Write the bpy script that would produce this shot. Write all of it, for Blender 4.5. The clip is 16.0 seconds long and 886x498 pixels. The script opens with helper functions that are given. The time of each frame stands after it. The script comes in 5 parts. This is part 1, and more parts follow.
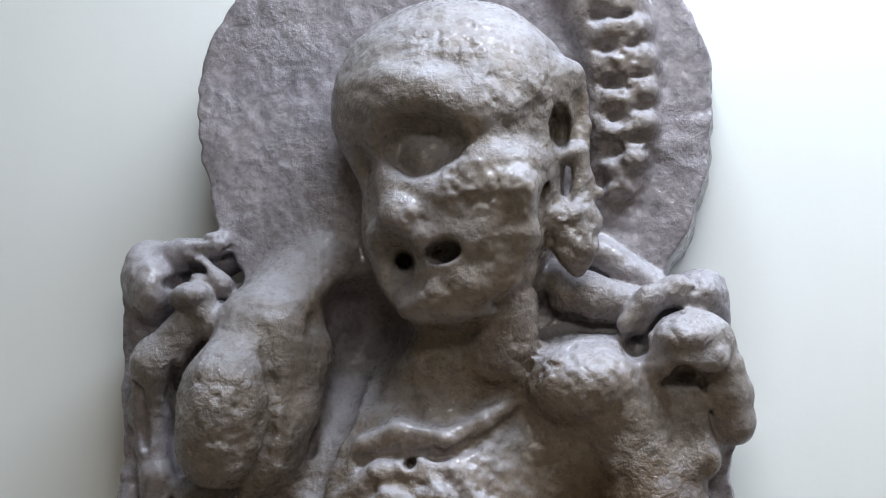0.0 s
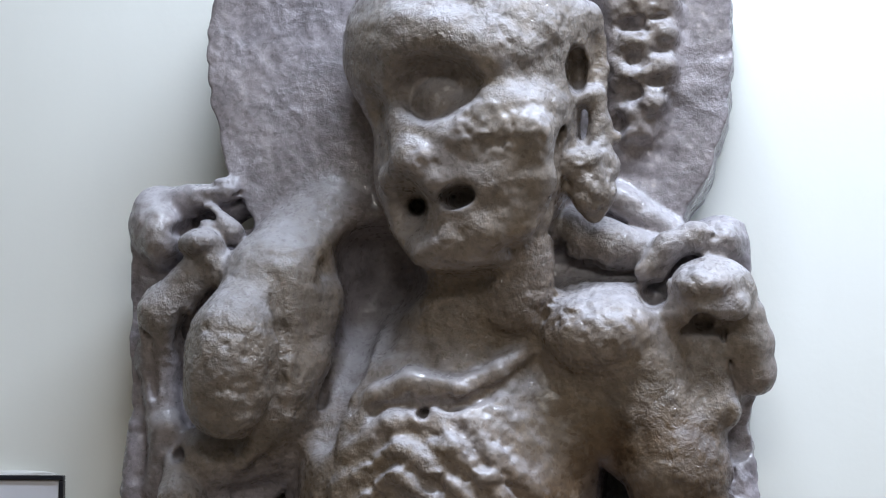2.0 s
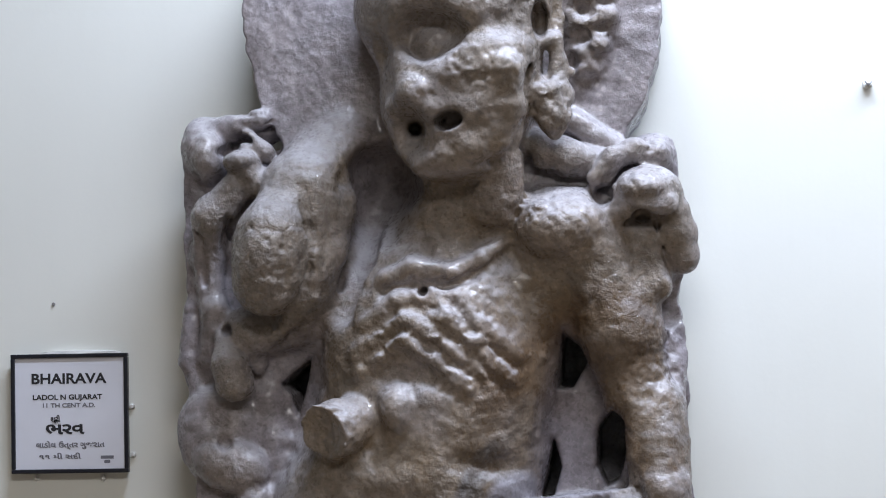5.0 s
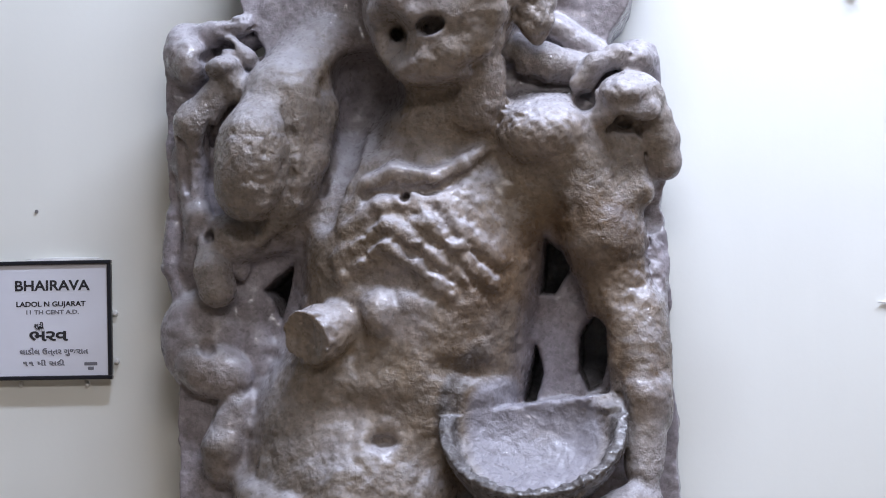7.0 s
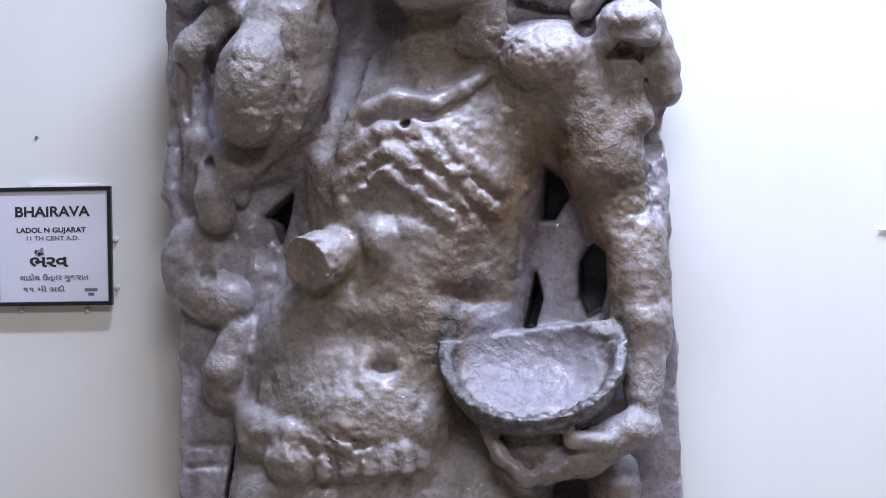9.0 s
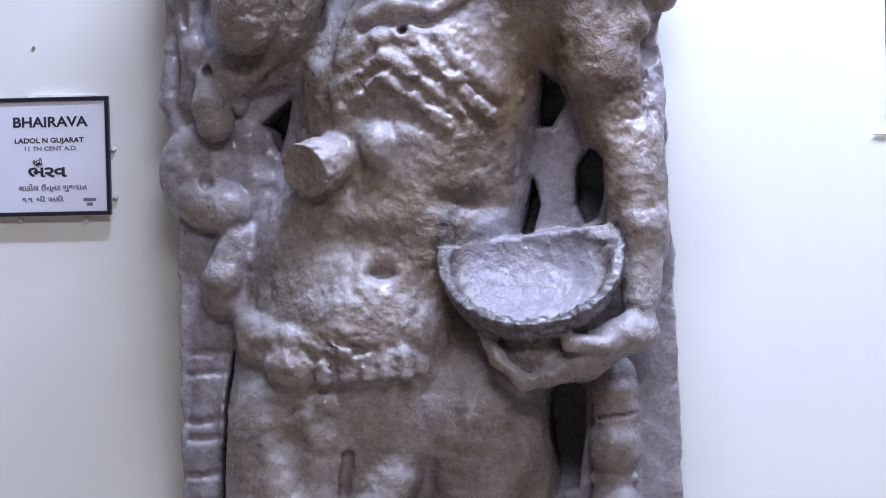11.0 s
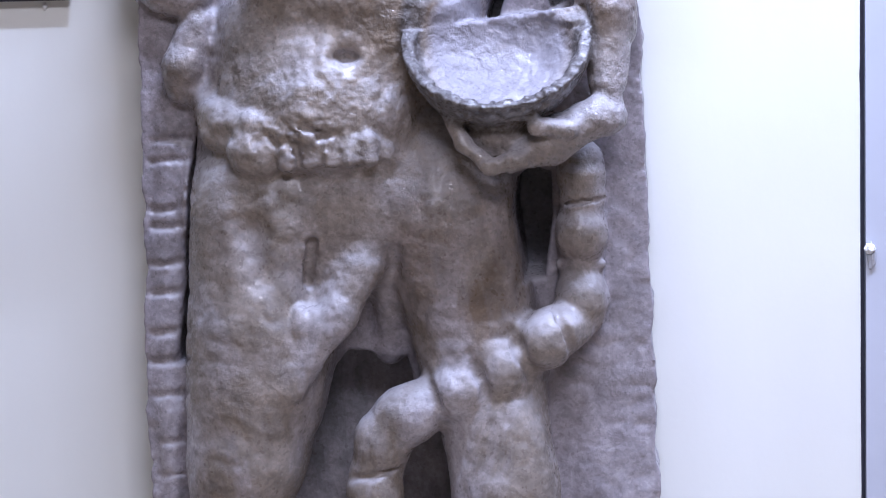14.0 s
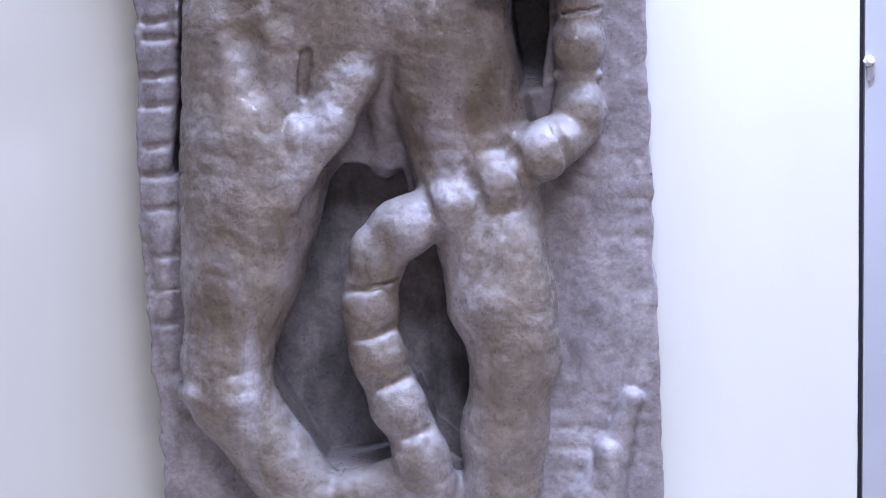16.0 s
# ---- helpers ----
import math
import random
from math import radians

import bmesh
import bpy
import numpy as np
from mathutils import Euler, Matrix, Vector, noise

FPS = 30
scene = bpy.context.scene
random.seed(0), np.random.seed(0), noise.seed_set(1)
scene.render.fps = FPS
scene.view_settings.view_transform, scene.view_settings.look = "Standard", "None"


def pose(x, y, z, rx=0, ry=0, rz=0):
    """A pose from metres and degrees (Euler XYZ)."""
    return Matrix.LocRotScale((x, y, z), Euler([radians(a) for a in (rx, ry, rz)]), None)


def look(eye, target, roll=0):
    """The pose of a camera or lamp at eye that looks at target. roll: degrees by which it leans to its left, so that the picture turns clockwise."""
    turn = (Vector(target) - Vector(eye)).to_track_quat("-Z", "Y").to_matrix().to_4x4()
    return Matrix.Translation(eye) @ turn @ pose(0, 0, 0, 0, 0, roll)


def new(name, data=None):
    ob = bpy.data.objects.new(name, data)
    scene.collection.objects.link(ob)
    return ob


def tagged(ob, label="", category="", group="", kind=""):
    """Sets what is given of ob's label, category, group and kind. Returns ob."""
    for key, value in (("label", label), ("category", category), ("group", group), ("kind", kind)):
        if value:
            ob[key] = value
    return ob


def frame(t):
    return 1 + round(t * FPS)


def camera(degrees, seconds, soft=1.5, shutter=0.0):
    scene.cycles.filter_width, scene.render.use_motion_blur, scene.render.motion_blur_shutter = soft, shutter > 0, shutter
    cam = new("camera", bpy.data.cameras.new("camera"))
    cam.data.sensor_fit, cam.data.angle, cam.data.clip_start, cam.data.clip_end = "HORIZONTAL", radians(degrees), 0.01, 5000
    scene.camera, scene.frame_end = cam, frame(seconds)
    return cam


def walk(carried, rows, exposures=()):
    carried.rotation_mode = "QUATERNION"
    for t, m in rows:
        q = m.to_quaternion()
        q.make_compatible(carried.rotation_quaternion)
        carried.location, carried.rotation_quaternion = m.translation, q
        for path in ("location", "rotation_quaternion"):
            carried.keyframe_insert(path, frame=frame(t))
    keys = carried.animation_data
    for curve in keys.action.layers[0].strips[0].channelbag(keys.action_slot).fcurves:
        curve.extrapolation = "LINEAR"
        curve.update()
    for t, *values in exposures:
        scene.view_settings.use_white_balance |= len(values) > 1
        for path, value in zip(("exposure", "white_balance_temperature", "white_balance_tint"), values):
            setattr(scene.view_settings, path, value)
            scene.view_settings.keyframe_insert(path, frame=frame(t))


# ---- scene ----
cam = camera(21.0, 16.0, soft=1.0)
PATH = [
    (0, (0.076, -2.456, 1.525), (-0.159, -0.477, 1.689), -0.1),
    (0.5, (0.07, -2.456, 1.495), (-0.162, -0.478, 1.675), -0.0),
    (1, (0.071, -2.459, 1.49), (-0.166, -0.48, 1.66), -0.0),
    (1.5, (0.072, -2.46, 1.501), (-0.168, -0.48, 1.65), -0.1),
    (2, (0.078, -2.405, 1.514), (-0.176, -0.426, 1.646), -0.0),
    (2.5, (0.037, -2.845, 1.441), (-0.15, -0.86, 1.6), -0.3),
    (3, (0.035, -2.899, 1.453), (-0.146, -0.912, 1.589), -0.5),
    (5.5, (0.073, -3.011, 1.425), (-0.115, -1.022, 1.507), -1.1),
    (6, (0.076, -3.008, 1.421), (-0.111, -1.018, 1.487), -1.1),
    (6.5, (0.073, -3.003, 1.42), (-0.108, -1.012, 1.465), -1.1),
    (7, (0.078, -3.0, 1.408), (-0.105, -1.008, 1.436), -1.0),
    (7.5, (0.077, -2.999, 1.409), (-0.105, -1.007, 1.42), -1.0),
    (8, (0.074, -3.0, 1.405), (-0.105, -1.008, 1.41), -0.9),
    (8.5, (0.07, -3.007, 1.405), (-0.107, -1.015, 1.399), -0.8),
    (9, (0.074, -3.004, 1.403), (-0.107, -1.012, 1.373), -0.9),
    (9.5, (0.069, -3.002, 1.385), (-0.109, -1.01, 1.328), -1.0),
    (12, (0.067, -3.028, 1.377), (-0.107, -1.039, 1.263), -1.4),
    (12.5, (0.073, -3.014, 1.373), (-0.095, -1.026, 1.235), -1.4),
    (13, (0.077, -3.002, 1.361), (-0.086, -1.016, 1.191), -1.5),
    (13.5, (0.082, -2.985, 1.352), (-0.081, -1.004, 1.137), -1.5),
    (14, (0.079, -2.983, 1.336), (-0.08, -1.004, 1.093), -1.4),
    (14.5, (0.077, -2.981, 1.328), (-0.079, -1.004, 1.067), -1.3),
    (15, (0.074, -2.98, 1.312), (-0.081, -1.006, 1.033), -1.3),
    (15.5, (0.076, -2.974, 1.305), (-0.081, -1.006, 0.984), -1.4),
    (16, (0.065, -2.966, 1.279), (-0.084, -1.004, 0.918), -1.5),
]
RISE = 0.10
walk(cam, [(t, look((e[0], e[1], e[2] + RISE), (a[0], a[1], a[2] + RISE), roll)) for t, e, a, roll in PATH],
     exposures=[(0, -0.05, 5650, 11), (3, 0.2, 5450, 12), (5.5, 0.22, 5520, 15), (9, 0.52, 5220, 23), (12.5, 0.71, 5000, 26), (16, 1.08, 4940, 27)])

# ---- light: a closed gallery room under tube lamps, with an added fill ----
world = bpy.data.worlds.new("world")
scene.world = world
world.use_nodes = True
world.node_tree.nodes["Background"].inputs["Color"].default_value = (0.9, 0.95, 1.0, 1)
world.node_tree.nodes["Background"].inputs["Strength"].default_value = 0.02


def area_lamp(name, place, target, size_x, size_y, watts, colour):
    data = bpy.data.lights.new(name, "AREA")
    data.shape, data.size, data.size_y, data.energy, data.color = "RECTANGLE", size_x, size_y, watts, colour
    lamp = new(name, data)
    lamp.matrix_world = look(place, target)
    return lamp


area_lamp("tube_lamp", (0.12, -0.84, 3.04), (0.05, -0.40, 0.0), 0.9, 0.07, 28, (0.95, 0.98, 1.0))
area_lamp("tube_lamp", (1.00, -0.55, 3.04), (0.90, -0.2, 0.0), 1.1, 0.07, 21, (0.96, 0.98, 1.0))
# unseen warm fill lamp, added to lift the dark parts
area_lamp("fill_lamp", (0.4, -3.2, 3.04), (0.4, -3.1, 0.0), 1.2, 0.6, 52, (1.0, 0.89, 0.72))


# ---- materials ----
def material(name):
    m = bpy.data.materials.new(name)
    m.use_nodes = True
    return m, m.node_tree.nodes, m.node_tree.links, m.node_tree.nodes["Principled BSDF"]


def noise_node(nodes, links, scale, detail=6.0, rough=0.55, distortion=0.0, stretch=(1, 1, 1)):
    where = nodes.new("ShaderNodeTexCoord")
    turn = nodes.new("ShaderNodeMapping")
    turn.inputs["Scale"].default_value = stretch
    links.new(where.outputs["Object"], turn.inputs["Vector"])
    n = nodes.new("ShaderNodeTexNoise")
    n.inputs["Scale"].default_value, n.inputs["Detail"].default_value = scale, detail
    n.inputs["Roughness"].default_value, n.inputs["Distortion"].default_value = rough, distortion
    links.new(turn.outputs["Vector"], n.inputs["Vector"])
    return n.outputs["Fac"]


def ramp(nodes, links, fac, *stops):
    r = nodes.new("ShaderNodeValToRGB")
    while len(r.color_ramp.elements) < len(stops):
        r.color_ramp.elements.new(0.5)
    for e, (at, colour) in zip(r.color_ramp.elements, stops):
        e.position = at
        e.color = (*colour, 1) if len(colour) == 3 else colour
    links.new(fac, r.inputs["Fac"])
    return r.outputs["Color"]


def grey(v):
    return (v, v, v)


def mixed(nodes, links, fac, a, b, how="MIX"):
    m = nodes.new("ShaderNodeMix")
    m.data_type, m.blend_type = "RGBA", how
    for value, at in ((fac, 0), (a, 6), (b, 7)):
        if isinstance(value, (int, float)):
            m.inputs[at].default_value = value
        elif isinstance(value, tuple):
            m.inputs[at].default_value = (*value, 1)
        else:
            links.new(value, m.inputs[at])
    return m.outputs[2]


def bumped(nodes, links, bsdf, *layers):
    normal = None
    for height, strength, distance in layers:
        b = nodes.new("ShaderNodeBump")
        b.inputs["Strength"].default_value, b.inputs["Distance"].default_value = strength, distance
        links.new(height, b.inputs["Height"])
        if normal:
            links.new(normal, b.inputs["Normal"])
        normal = b.outputs["Normal"]
    links.new(normal, bsdf.inputs["Normal"])


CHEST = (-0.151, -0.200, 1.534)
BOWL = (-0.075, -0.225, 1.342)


def ranged(nodes, links, value, low, high):
    m = nodes.new("ShaderNodeMapRange")
    m.inputs["From Min"].default_value, m.inputs["From Max"].default_value = low, high
    links.new(value, m.inputs["Value"])
    return m.outputs["Result"]


def stone_material():
    """Weathered marble: grey-brown, with warmer stains, pitted patches, and pale dust and painted top light on what
    faces up.
    """
    m, nodes, links, bsdf = material("weathered_marble")
    broad = noise_node(nodes, links, 6.0, 5, 0.6, 0.5)
    body = ramp(nodes, links, broad, (0.30, (0.168, 0.136, 0.104)), (0.50, (0.232, 0.200, 0.172)), (0.70, (0.292, 0.266, 0.268)))
    stain = ramp(nodes, links, noise_node(nodes, links, 3.1, 6, 0.6, 1.2), (0.48, grey(0.0)), (0.72, grey(0.36)))
    body = mixed(nodes, links, stain, body, (0.185, 0.145, 0.102))
    # oiled brown patina on chest and belly; its darkening also paints in shade
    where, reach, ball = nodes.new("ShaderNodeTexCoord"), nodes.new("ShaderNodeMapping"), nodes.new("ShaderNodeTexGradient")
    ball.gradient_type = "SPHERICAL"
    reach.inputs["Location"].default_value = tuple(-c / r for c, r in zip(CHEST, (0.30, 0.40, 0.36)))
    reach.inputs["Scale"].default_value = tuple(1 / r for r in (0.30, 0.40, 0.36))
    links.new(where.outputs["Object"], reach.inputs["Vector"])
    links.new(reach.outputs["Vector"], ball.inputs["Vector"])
    oil_and_shade = ramp(nodes, links, ball.outputs["Fac"], (0.08, grey(0.0)), (0.45, grey(1.0)))
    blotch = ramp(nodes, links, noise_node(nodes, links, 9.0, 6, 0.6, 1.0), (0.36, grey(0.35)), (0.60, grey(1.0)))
    oil_and_shade = mixed(nodes, links, 1.0, oil_and_shade, blotch, "MULTIPLY")
    body = mixed(nodes, links, oil_and_shade, body, (0.84, 0.76, 0.63), "MULTIPLY")
    # darker brown polished stone on flank, lowered arm and thigh, with shade painted in
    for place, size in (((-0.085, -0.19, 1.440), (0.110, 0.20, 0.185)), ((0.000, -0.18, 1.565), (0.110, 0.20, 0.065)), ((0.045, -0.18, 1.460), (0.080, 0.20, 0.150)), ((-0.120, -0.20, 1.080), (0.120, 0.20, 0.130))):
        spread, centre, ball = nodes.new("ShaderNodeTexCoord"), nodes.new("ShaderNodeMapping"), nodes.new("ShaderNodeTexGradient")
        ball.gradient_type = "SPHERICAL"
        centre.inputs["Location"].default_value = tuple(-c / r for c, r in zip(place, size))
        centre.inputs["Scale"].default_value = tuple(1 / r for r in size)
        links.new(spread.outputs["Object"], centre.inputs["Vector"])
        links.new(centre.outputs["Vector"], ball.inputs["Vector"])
        worn_or_shaded = ramp(nodes, links, ball.outputs["Fac"], (0.05, grey(0.0)), (0.45, grey(1.0)))
        body = mixed(nodes, links, mixed(nodes, links, 1.0, worn_or_shaded, blotch, "MULTIPLY"), body, (0.58, 0.49, 0.385), "MULTIPLY")
    # the carved ground behind the figure is greyer, and pale streaks of lime run down it and down the legs
    spot, axes = nodes.new("ShaderNodeTexCoord"), nodes.new("ShaderNodeSeparateXYZ")
    links.new(spot.outputs["Object"], axes.inputs["Vector"])
    ground = ramp(nodes, links, ranged(nodes, links, axes.outputs["Y"], -0.175, -0.130), (0.0, grey(0.0)), (1.0, grey(0.72)))
    body = mixed(nodes, links, ground, body, (0.262, 0.241, 0.272))
    # deep gaps greyed and darkened towards the back: their shade, put into the colour
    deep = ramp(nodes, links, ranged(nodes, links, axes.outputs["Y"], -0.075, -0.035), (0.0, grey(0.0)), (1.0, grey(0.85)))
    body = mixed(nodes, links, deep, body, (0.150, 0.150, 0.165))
    low = ramp(nodes, links, ranged(nodes, links, axes.outputs["Z"], 1.20, 0.92), (0.0, grey(0.0)), (1.0, grey(0.72)))
    lime = ramp(nodes, links, noise_node(nodes, links, 9.0, 6, 0.62, 0.8, (1, 1, 0.34)), (0.44, grey(0.0)), (0.60, grey(1.0)))
    body = mixed(nodes, links, mixed(nodes, links, 1.0, low, lime, "MULTIPLY"), body, (0.400, 0.374, 0.400))
    # grimy broken rim of the bowl, shade painted on its outside, lime dust within
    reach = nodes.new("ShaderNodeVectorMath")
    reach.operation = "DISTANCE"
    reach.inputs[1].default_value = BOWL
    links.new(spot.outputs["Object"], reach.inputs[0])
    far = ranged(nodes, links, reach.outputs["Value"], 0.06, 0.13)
    rim_and_shade = ramp(nodes, links, far, (0.37, grey(0.0)), (0.45, grey(0.85)), (0.74, grey(0.85)), (0.86, grey(0.0)))
    rim_and_shade = mixed(nodes, links, 1.0, rim_and_shade, ramp(nodes, links, ranged(nodes, links, axes.outputs["Y"], -0.195, -0.215), (0.0, grey(0.0)), (1.0, grey(1.0))), "MULTIPLY")
    mottle = ramp(nodes, links, noise_node(nodes, links, 28.0, 6, 0.65, 0.6), (0.34, grey(0.74)), (0.66, grey(1.18)))
    body = mixed(nodes, links, 1.0, body, mottle, "MULTIPLY")
    # the legs are rubbed smooth
    touch = ramp(nodes, links, ranged(nodes, links, axes.outputs["Z"], 1.28, 1.02), (0.0, grey(1.0)), (1.0, grey(0.35)))
    grain = ramp(nodes, links, noise_node(nodes, links, 120.0, 6, 0.75), (0.36, grey(0.84)), (0.64, grey(1.16)))
    body = mixed(nodes, links, touch, body, grain, "MULTIPLY")
    speck = ramp(nodes, links, noise_node(nodes, links, 130.0, 5, 0.75), (0.59, grey(0.0)), (0.70, grey(0.42)))
    body = mixed(nodes, links, speck, body, (0.105, 0.088, 0.076))
    flake = ramp(nodes, links, noise_node(nodes, links, 170.0, 3, 0.7), (0.63, grey(0.0)), (0.72, grey(0.20)))
    body = mixed(nodes, links, flake, body, (0.48, 0.46, 0.45))
    place = nodes.new("ShaderNodeTexCoord")
    crystal = nodes.new("ShaderNodeTexVoronoi")
    crystal.inputs["Scale"].default_value = 270.0
    links.new(place.outputs["Object"], crystal.inputs["Vector"])
    split = nodes.new("ShaderNodeSeparateColor")
    links.new(crystal.outputs["Color"], split.inputs["Color"])
    body = mixed(nodes, links, 1.0, body, ramp(nodes, links, split.outputs["Red"], (0.0, grey(0.86)), (1.0, grey(1.12))), "MULTIPLY")
    # pale dust on upward faces, which also paints in light from above
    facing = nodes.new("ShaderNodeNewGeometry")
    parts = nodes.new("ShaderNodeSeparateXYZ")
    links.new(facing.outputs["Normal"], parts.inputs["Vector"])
    dust_and_light = ramp(nodes, links, parts.outputs["Z"], (0.16, grey(0.0)), (0.72, grey(0.85)))
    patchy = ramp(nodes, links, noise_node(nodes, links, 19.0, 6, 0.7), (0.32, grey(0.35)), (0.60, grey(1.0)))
    dust_and_light = mixed(nodes, links, 1.0, dust_and_light, patchy, "MULTIPLY")
    body = mixed(nodes, links, dust_and_light, body, (0.42, 0.405, 0.425))
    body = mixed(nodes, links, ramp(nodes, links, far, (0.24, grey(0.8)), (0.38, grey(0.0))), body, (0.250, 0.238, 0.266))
    body = mixed(nodes, links, rim_and_shade, body, ramp(nodes, links, noise_node(nodes, links, 110.0, 5, 0.7), (0.44, (0.036, 0.031, 0.028)), (0.70, (0.220, 0.208, 0.206))))
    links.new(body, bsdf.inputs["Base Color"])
    gloss = ramp(nodes, links, noise_node(nodes, links, 16.0, 5, 0.6), (0.36, grey(0.24)), (0.60, grey(0.58)))
    gloss = mixed(nodes, links, touch, grey(0.72), gloss)
    glint = ramp(nodes, links, split.outputs["Green"], (0.10, grey(0.45)), (0.45, grey(1.0)))
    links.new(mixed(nodes, links, 1.0, gloss, glint, "MULTIPLY"), bsdf.inputs["Roughness"])
    bsdf.inputs["Specular IOR Level"].default_value = 0.6
    worn_or_shaded = ramp(nodes, links, noise_node(nodes, links, 8.0, 4, 0.6), (0.40, grey(0.14)), (0.60, grey(1.0)))
    worn_or_shaded = mixed(nodes, links, 1.0, worn_or_shaded, mixed(nodes, links, ground, touch, grey(0.25)), "MULTIPLY")
    coarse = mixed(nodes, links, 1.0, noise_node(nodes, links, 60.0, 5, 0.60, 0.2), worn_or_shaded, "MULTIPLY")
    fine = mixed(nodes, links, 1.0, noise_node(nodes, links, 190.0, 4, 0.7), worn_or_shaded, "MULTIPLY")
    facet = mixed(nodes, links, 1.0, split.outputs["Blue"], worn_or_shaded, "MULTIPLY")
    bumped(nodes, links, bsdf, (coarse, 0.85, 0.0085), (fine, 0.6, 0.0022), (facet, 0.45, 0.0009))
    return m


def paint_material(name, tone, low, scale=1.3, rough=0.55):
    """Old distempered wall paint with faint clouds and roller marks."""
    m, nodes, links, bsdf = material(name)
    cloud = ramp(nodes, links, noise_node(nodes, links, scale, 6, 0.55, 0.6), (0.32, low), (0.66, tone))
    streak = ramp(nodes, links, noise_node(nodes, links, 9.0, 4, 0.6, 0.2, (1, 1, 0.12)), (0.3, grey(0.975)), (0.7, grey(1.0)))
    links.new(mixed(nodes, links, 1.0, cloud, streak, "MULTIPLY"), bsdf.inputs["Base Color"])
    bsdf.inputs["Roughness"].default_value = rough
    bumped(nodes, links, bsdf, (noise_node(nodes, links, 14.0, 4, 0.5), 0.12, 0.006), (noise_node(nodes, links, 160.0, 4, 0.6), 0.10, 0.001))
    return m


def plain_material(name, colour, rough=0.5, metal=0.0, wear=0.12, scale=40.0):
    m, nodes, links, bsdf = material(name)
    low = tuple(c * (1 - wear) for c in colour)
    links.new(ramp(nodes, links, noise_node(nodes, links, scale, 5, 0.6), (0.3, low), (0.7, colour)), bsdf.inputs["Base Color"])
    bsdf.inputs["Roughness"].default_value, bsdf.inputs["Metallic"].default_value = rough, metal
    bumped(nodes, links, bsdf, (noise_node(nodes, links, scale * 5, 4, 0.6), 0.15, 0.0008))
    return m


STONE = stone_material()
WALL = paint_material("cream_wall_paint", (0.80, 0.81, 0.76), (0.76, 0.77, 0.72))
PANEL = paint_material("grey_blue_paint", (0.50, 0.52, 0.58), (0.44, 0.46, 0.52), 3.0)
CEILING = paint_material("white_ceiling_paint", (0.82, 0.82, 0.80), (0.78, 0.78, 0.76))
# brown of the unseen floor, picked to bounce warm light upward
FLOOR = paint_material("bounce_brown", (0.36, 0.28, 0.19), (0.26, 0.20, 0.13), 25.0, 0.3)
BLACK = plain_material("black_frame_paint", (0.014, 0.015, 0.022), 0.35)
CARD = plain_material("white_card", (0.72, 0.73, 0.80), 0.45, 0.0, 0.06, 14.0)
INK = plain_material("black_ink", (0.020, 0.020, 0.026), 0.6)
FAINT = plain_material("thin_grey_ink", (0.16, 0.16, 0.19), 0.6)
PLASTER = plain_material("white_plaster", (0.80, 0.80, 0.78), 0.7)
STEEL = plain_material("dull_steel", (0.35, 0.35, 0.37), 0.45, 0.8)
DARK = plain_material("dark_gap", (0.05, 0.05, 0.07), 0.8)


# ---- mesh helpers ----
def linked(name, bm, mat, parent=None, smooth=False):
    mesh = bpy.data.meshes.new(name)
    bm.to_mesh(mesh)
    bm.free()
    mesh.materials.append(mat)
    if smooth:
        mesh.polygons.foreach_set("use_smooth", [True] * len(mesh.polygons))
    ob = new(name, mesh)
    ob.parent = parent
    return ob


def part(name, bm, mat, parent, label=""):
    ob = linked(name, bm, mat, parent)
    return tagged(ob, label) if label else ob


def boxed(bm, low, high, bevel=0.0):
    made = bmesh.ops.create_cube(bm, size=1.0)["verts"]
    for v in made:
        v.co = Vector([low[n] + (v.co[n] + 0.5) * (high[n] - low[n]) for n in range(3)])
    if bevel:
        edges = list({e for v in made for e in v.link_edges})
        bmesh.ops.bevel(bm, geom=edges, offset=bevel, segments=2, affect="EDGES", profile=0.5)
    return bm


def box(low, high, bevel=0.0):
    return boxed(bmesh.new(), low, high, bevel)


# ---- the room ----
EDGE = 0.3605      # where the cream wall ends beside the grey-blue strip
tagged(linked("floor", box((-5.0, -8.0, -0.1), (5.0, 0.2, 0.0)), FLOOR), "unseen brown floor of the gallery, coloured for warm bounce light", "floor", kind="structure")
tagged(linked("ceiling", box((-5.0, -8.0, 3.1), (5.0, 0.2, 3.2)), CEILING), "plain white painted ceiling of the gallery", "ceiling", kind="structure")


def wall_with_edge():
    """The display wall, whose right edge is a little uneven."""
    bm = bmesh.new()
    boxed(bm, (-5.0, 0.0, 0.0), (EDGE - 0.004, 0.2, 3.1))
    steps = 160
    rows = []
    for n in range(steps + 1):
        z = 3.1 * n / steps
        x = EDGE + 0.0012 * noise.noise((0, 0, z * 6)) + 0.0008 * noise.noise((3, 0, z * 31))
        rows.append([bm.verts.new(c) for c in ((EDGE - 0.0041, 0.0, z), (x - 0.0012, 0.0, z), (x, 0.0014, z), (x, 0.1, z), (EDGE - 0.0041, 0.1, z))])
    for a, b in zip(rows, rows[1:]):
        for n in range(5):
            bm.faces.new((a[n], a[(n + 1) % 5], b[(n + 1) % 5], b[n]))
    bm.faces.new(rows[0][::-1])
    bm.faces.new(rows[-1])
    bmesh.ops.recalc_face_normals(bm, faces=bm.faces)
    return bm


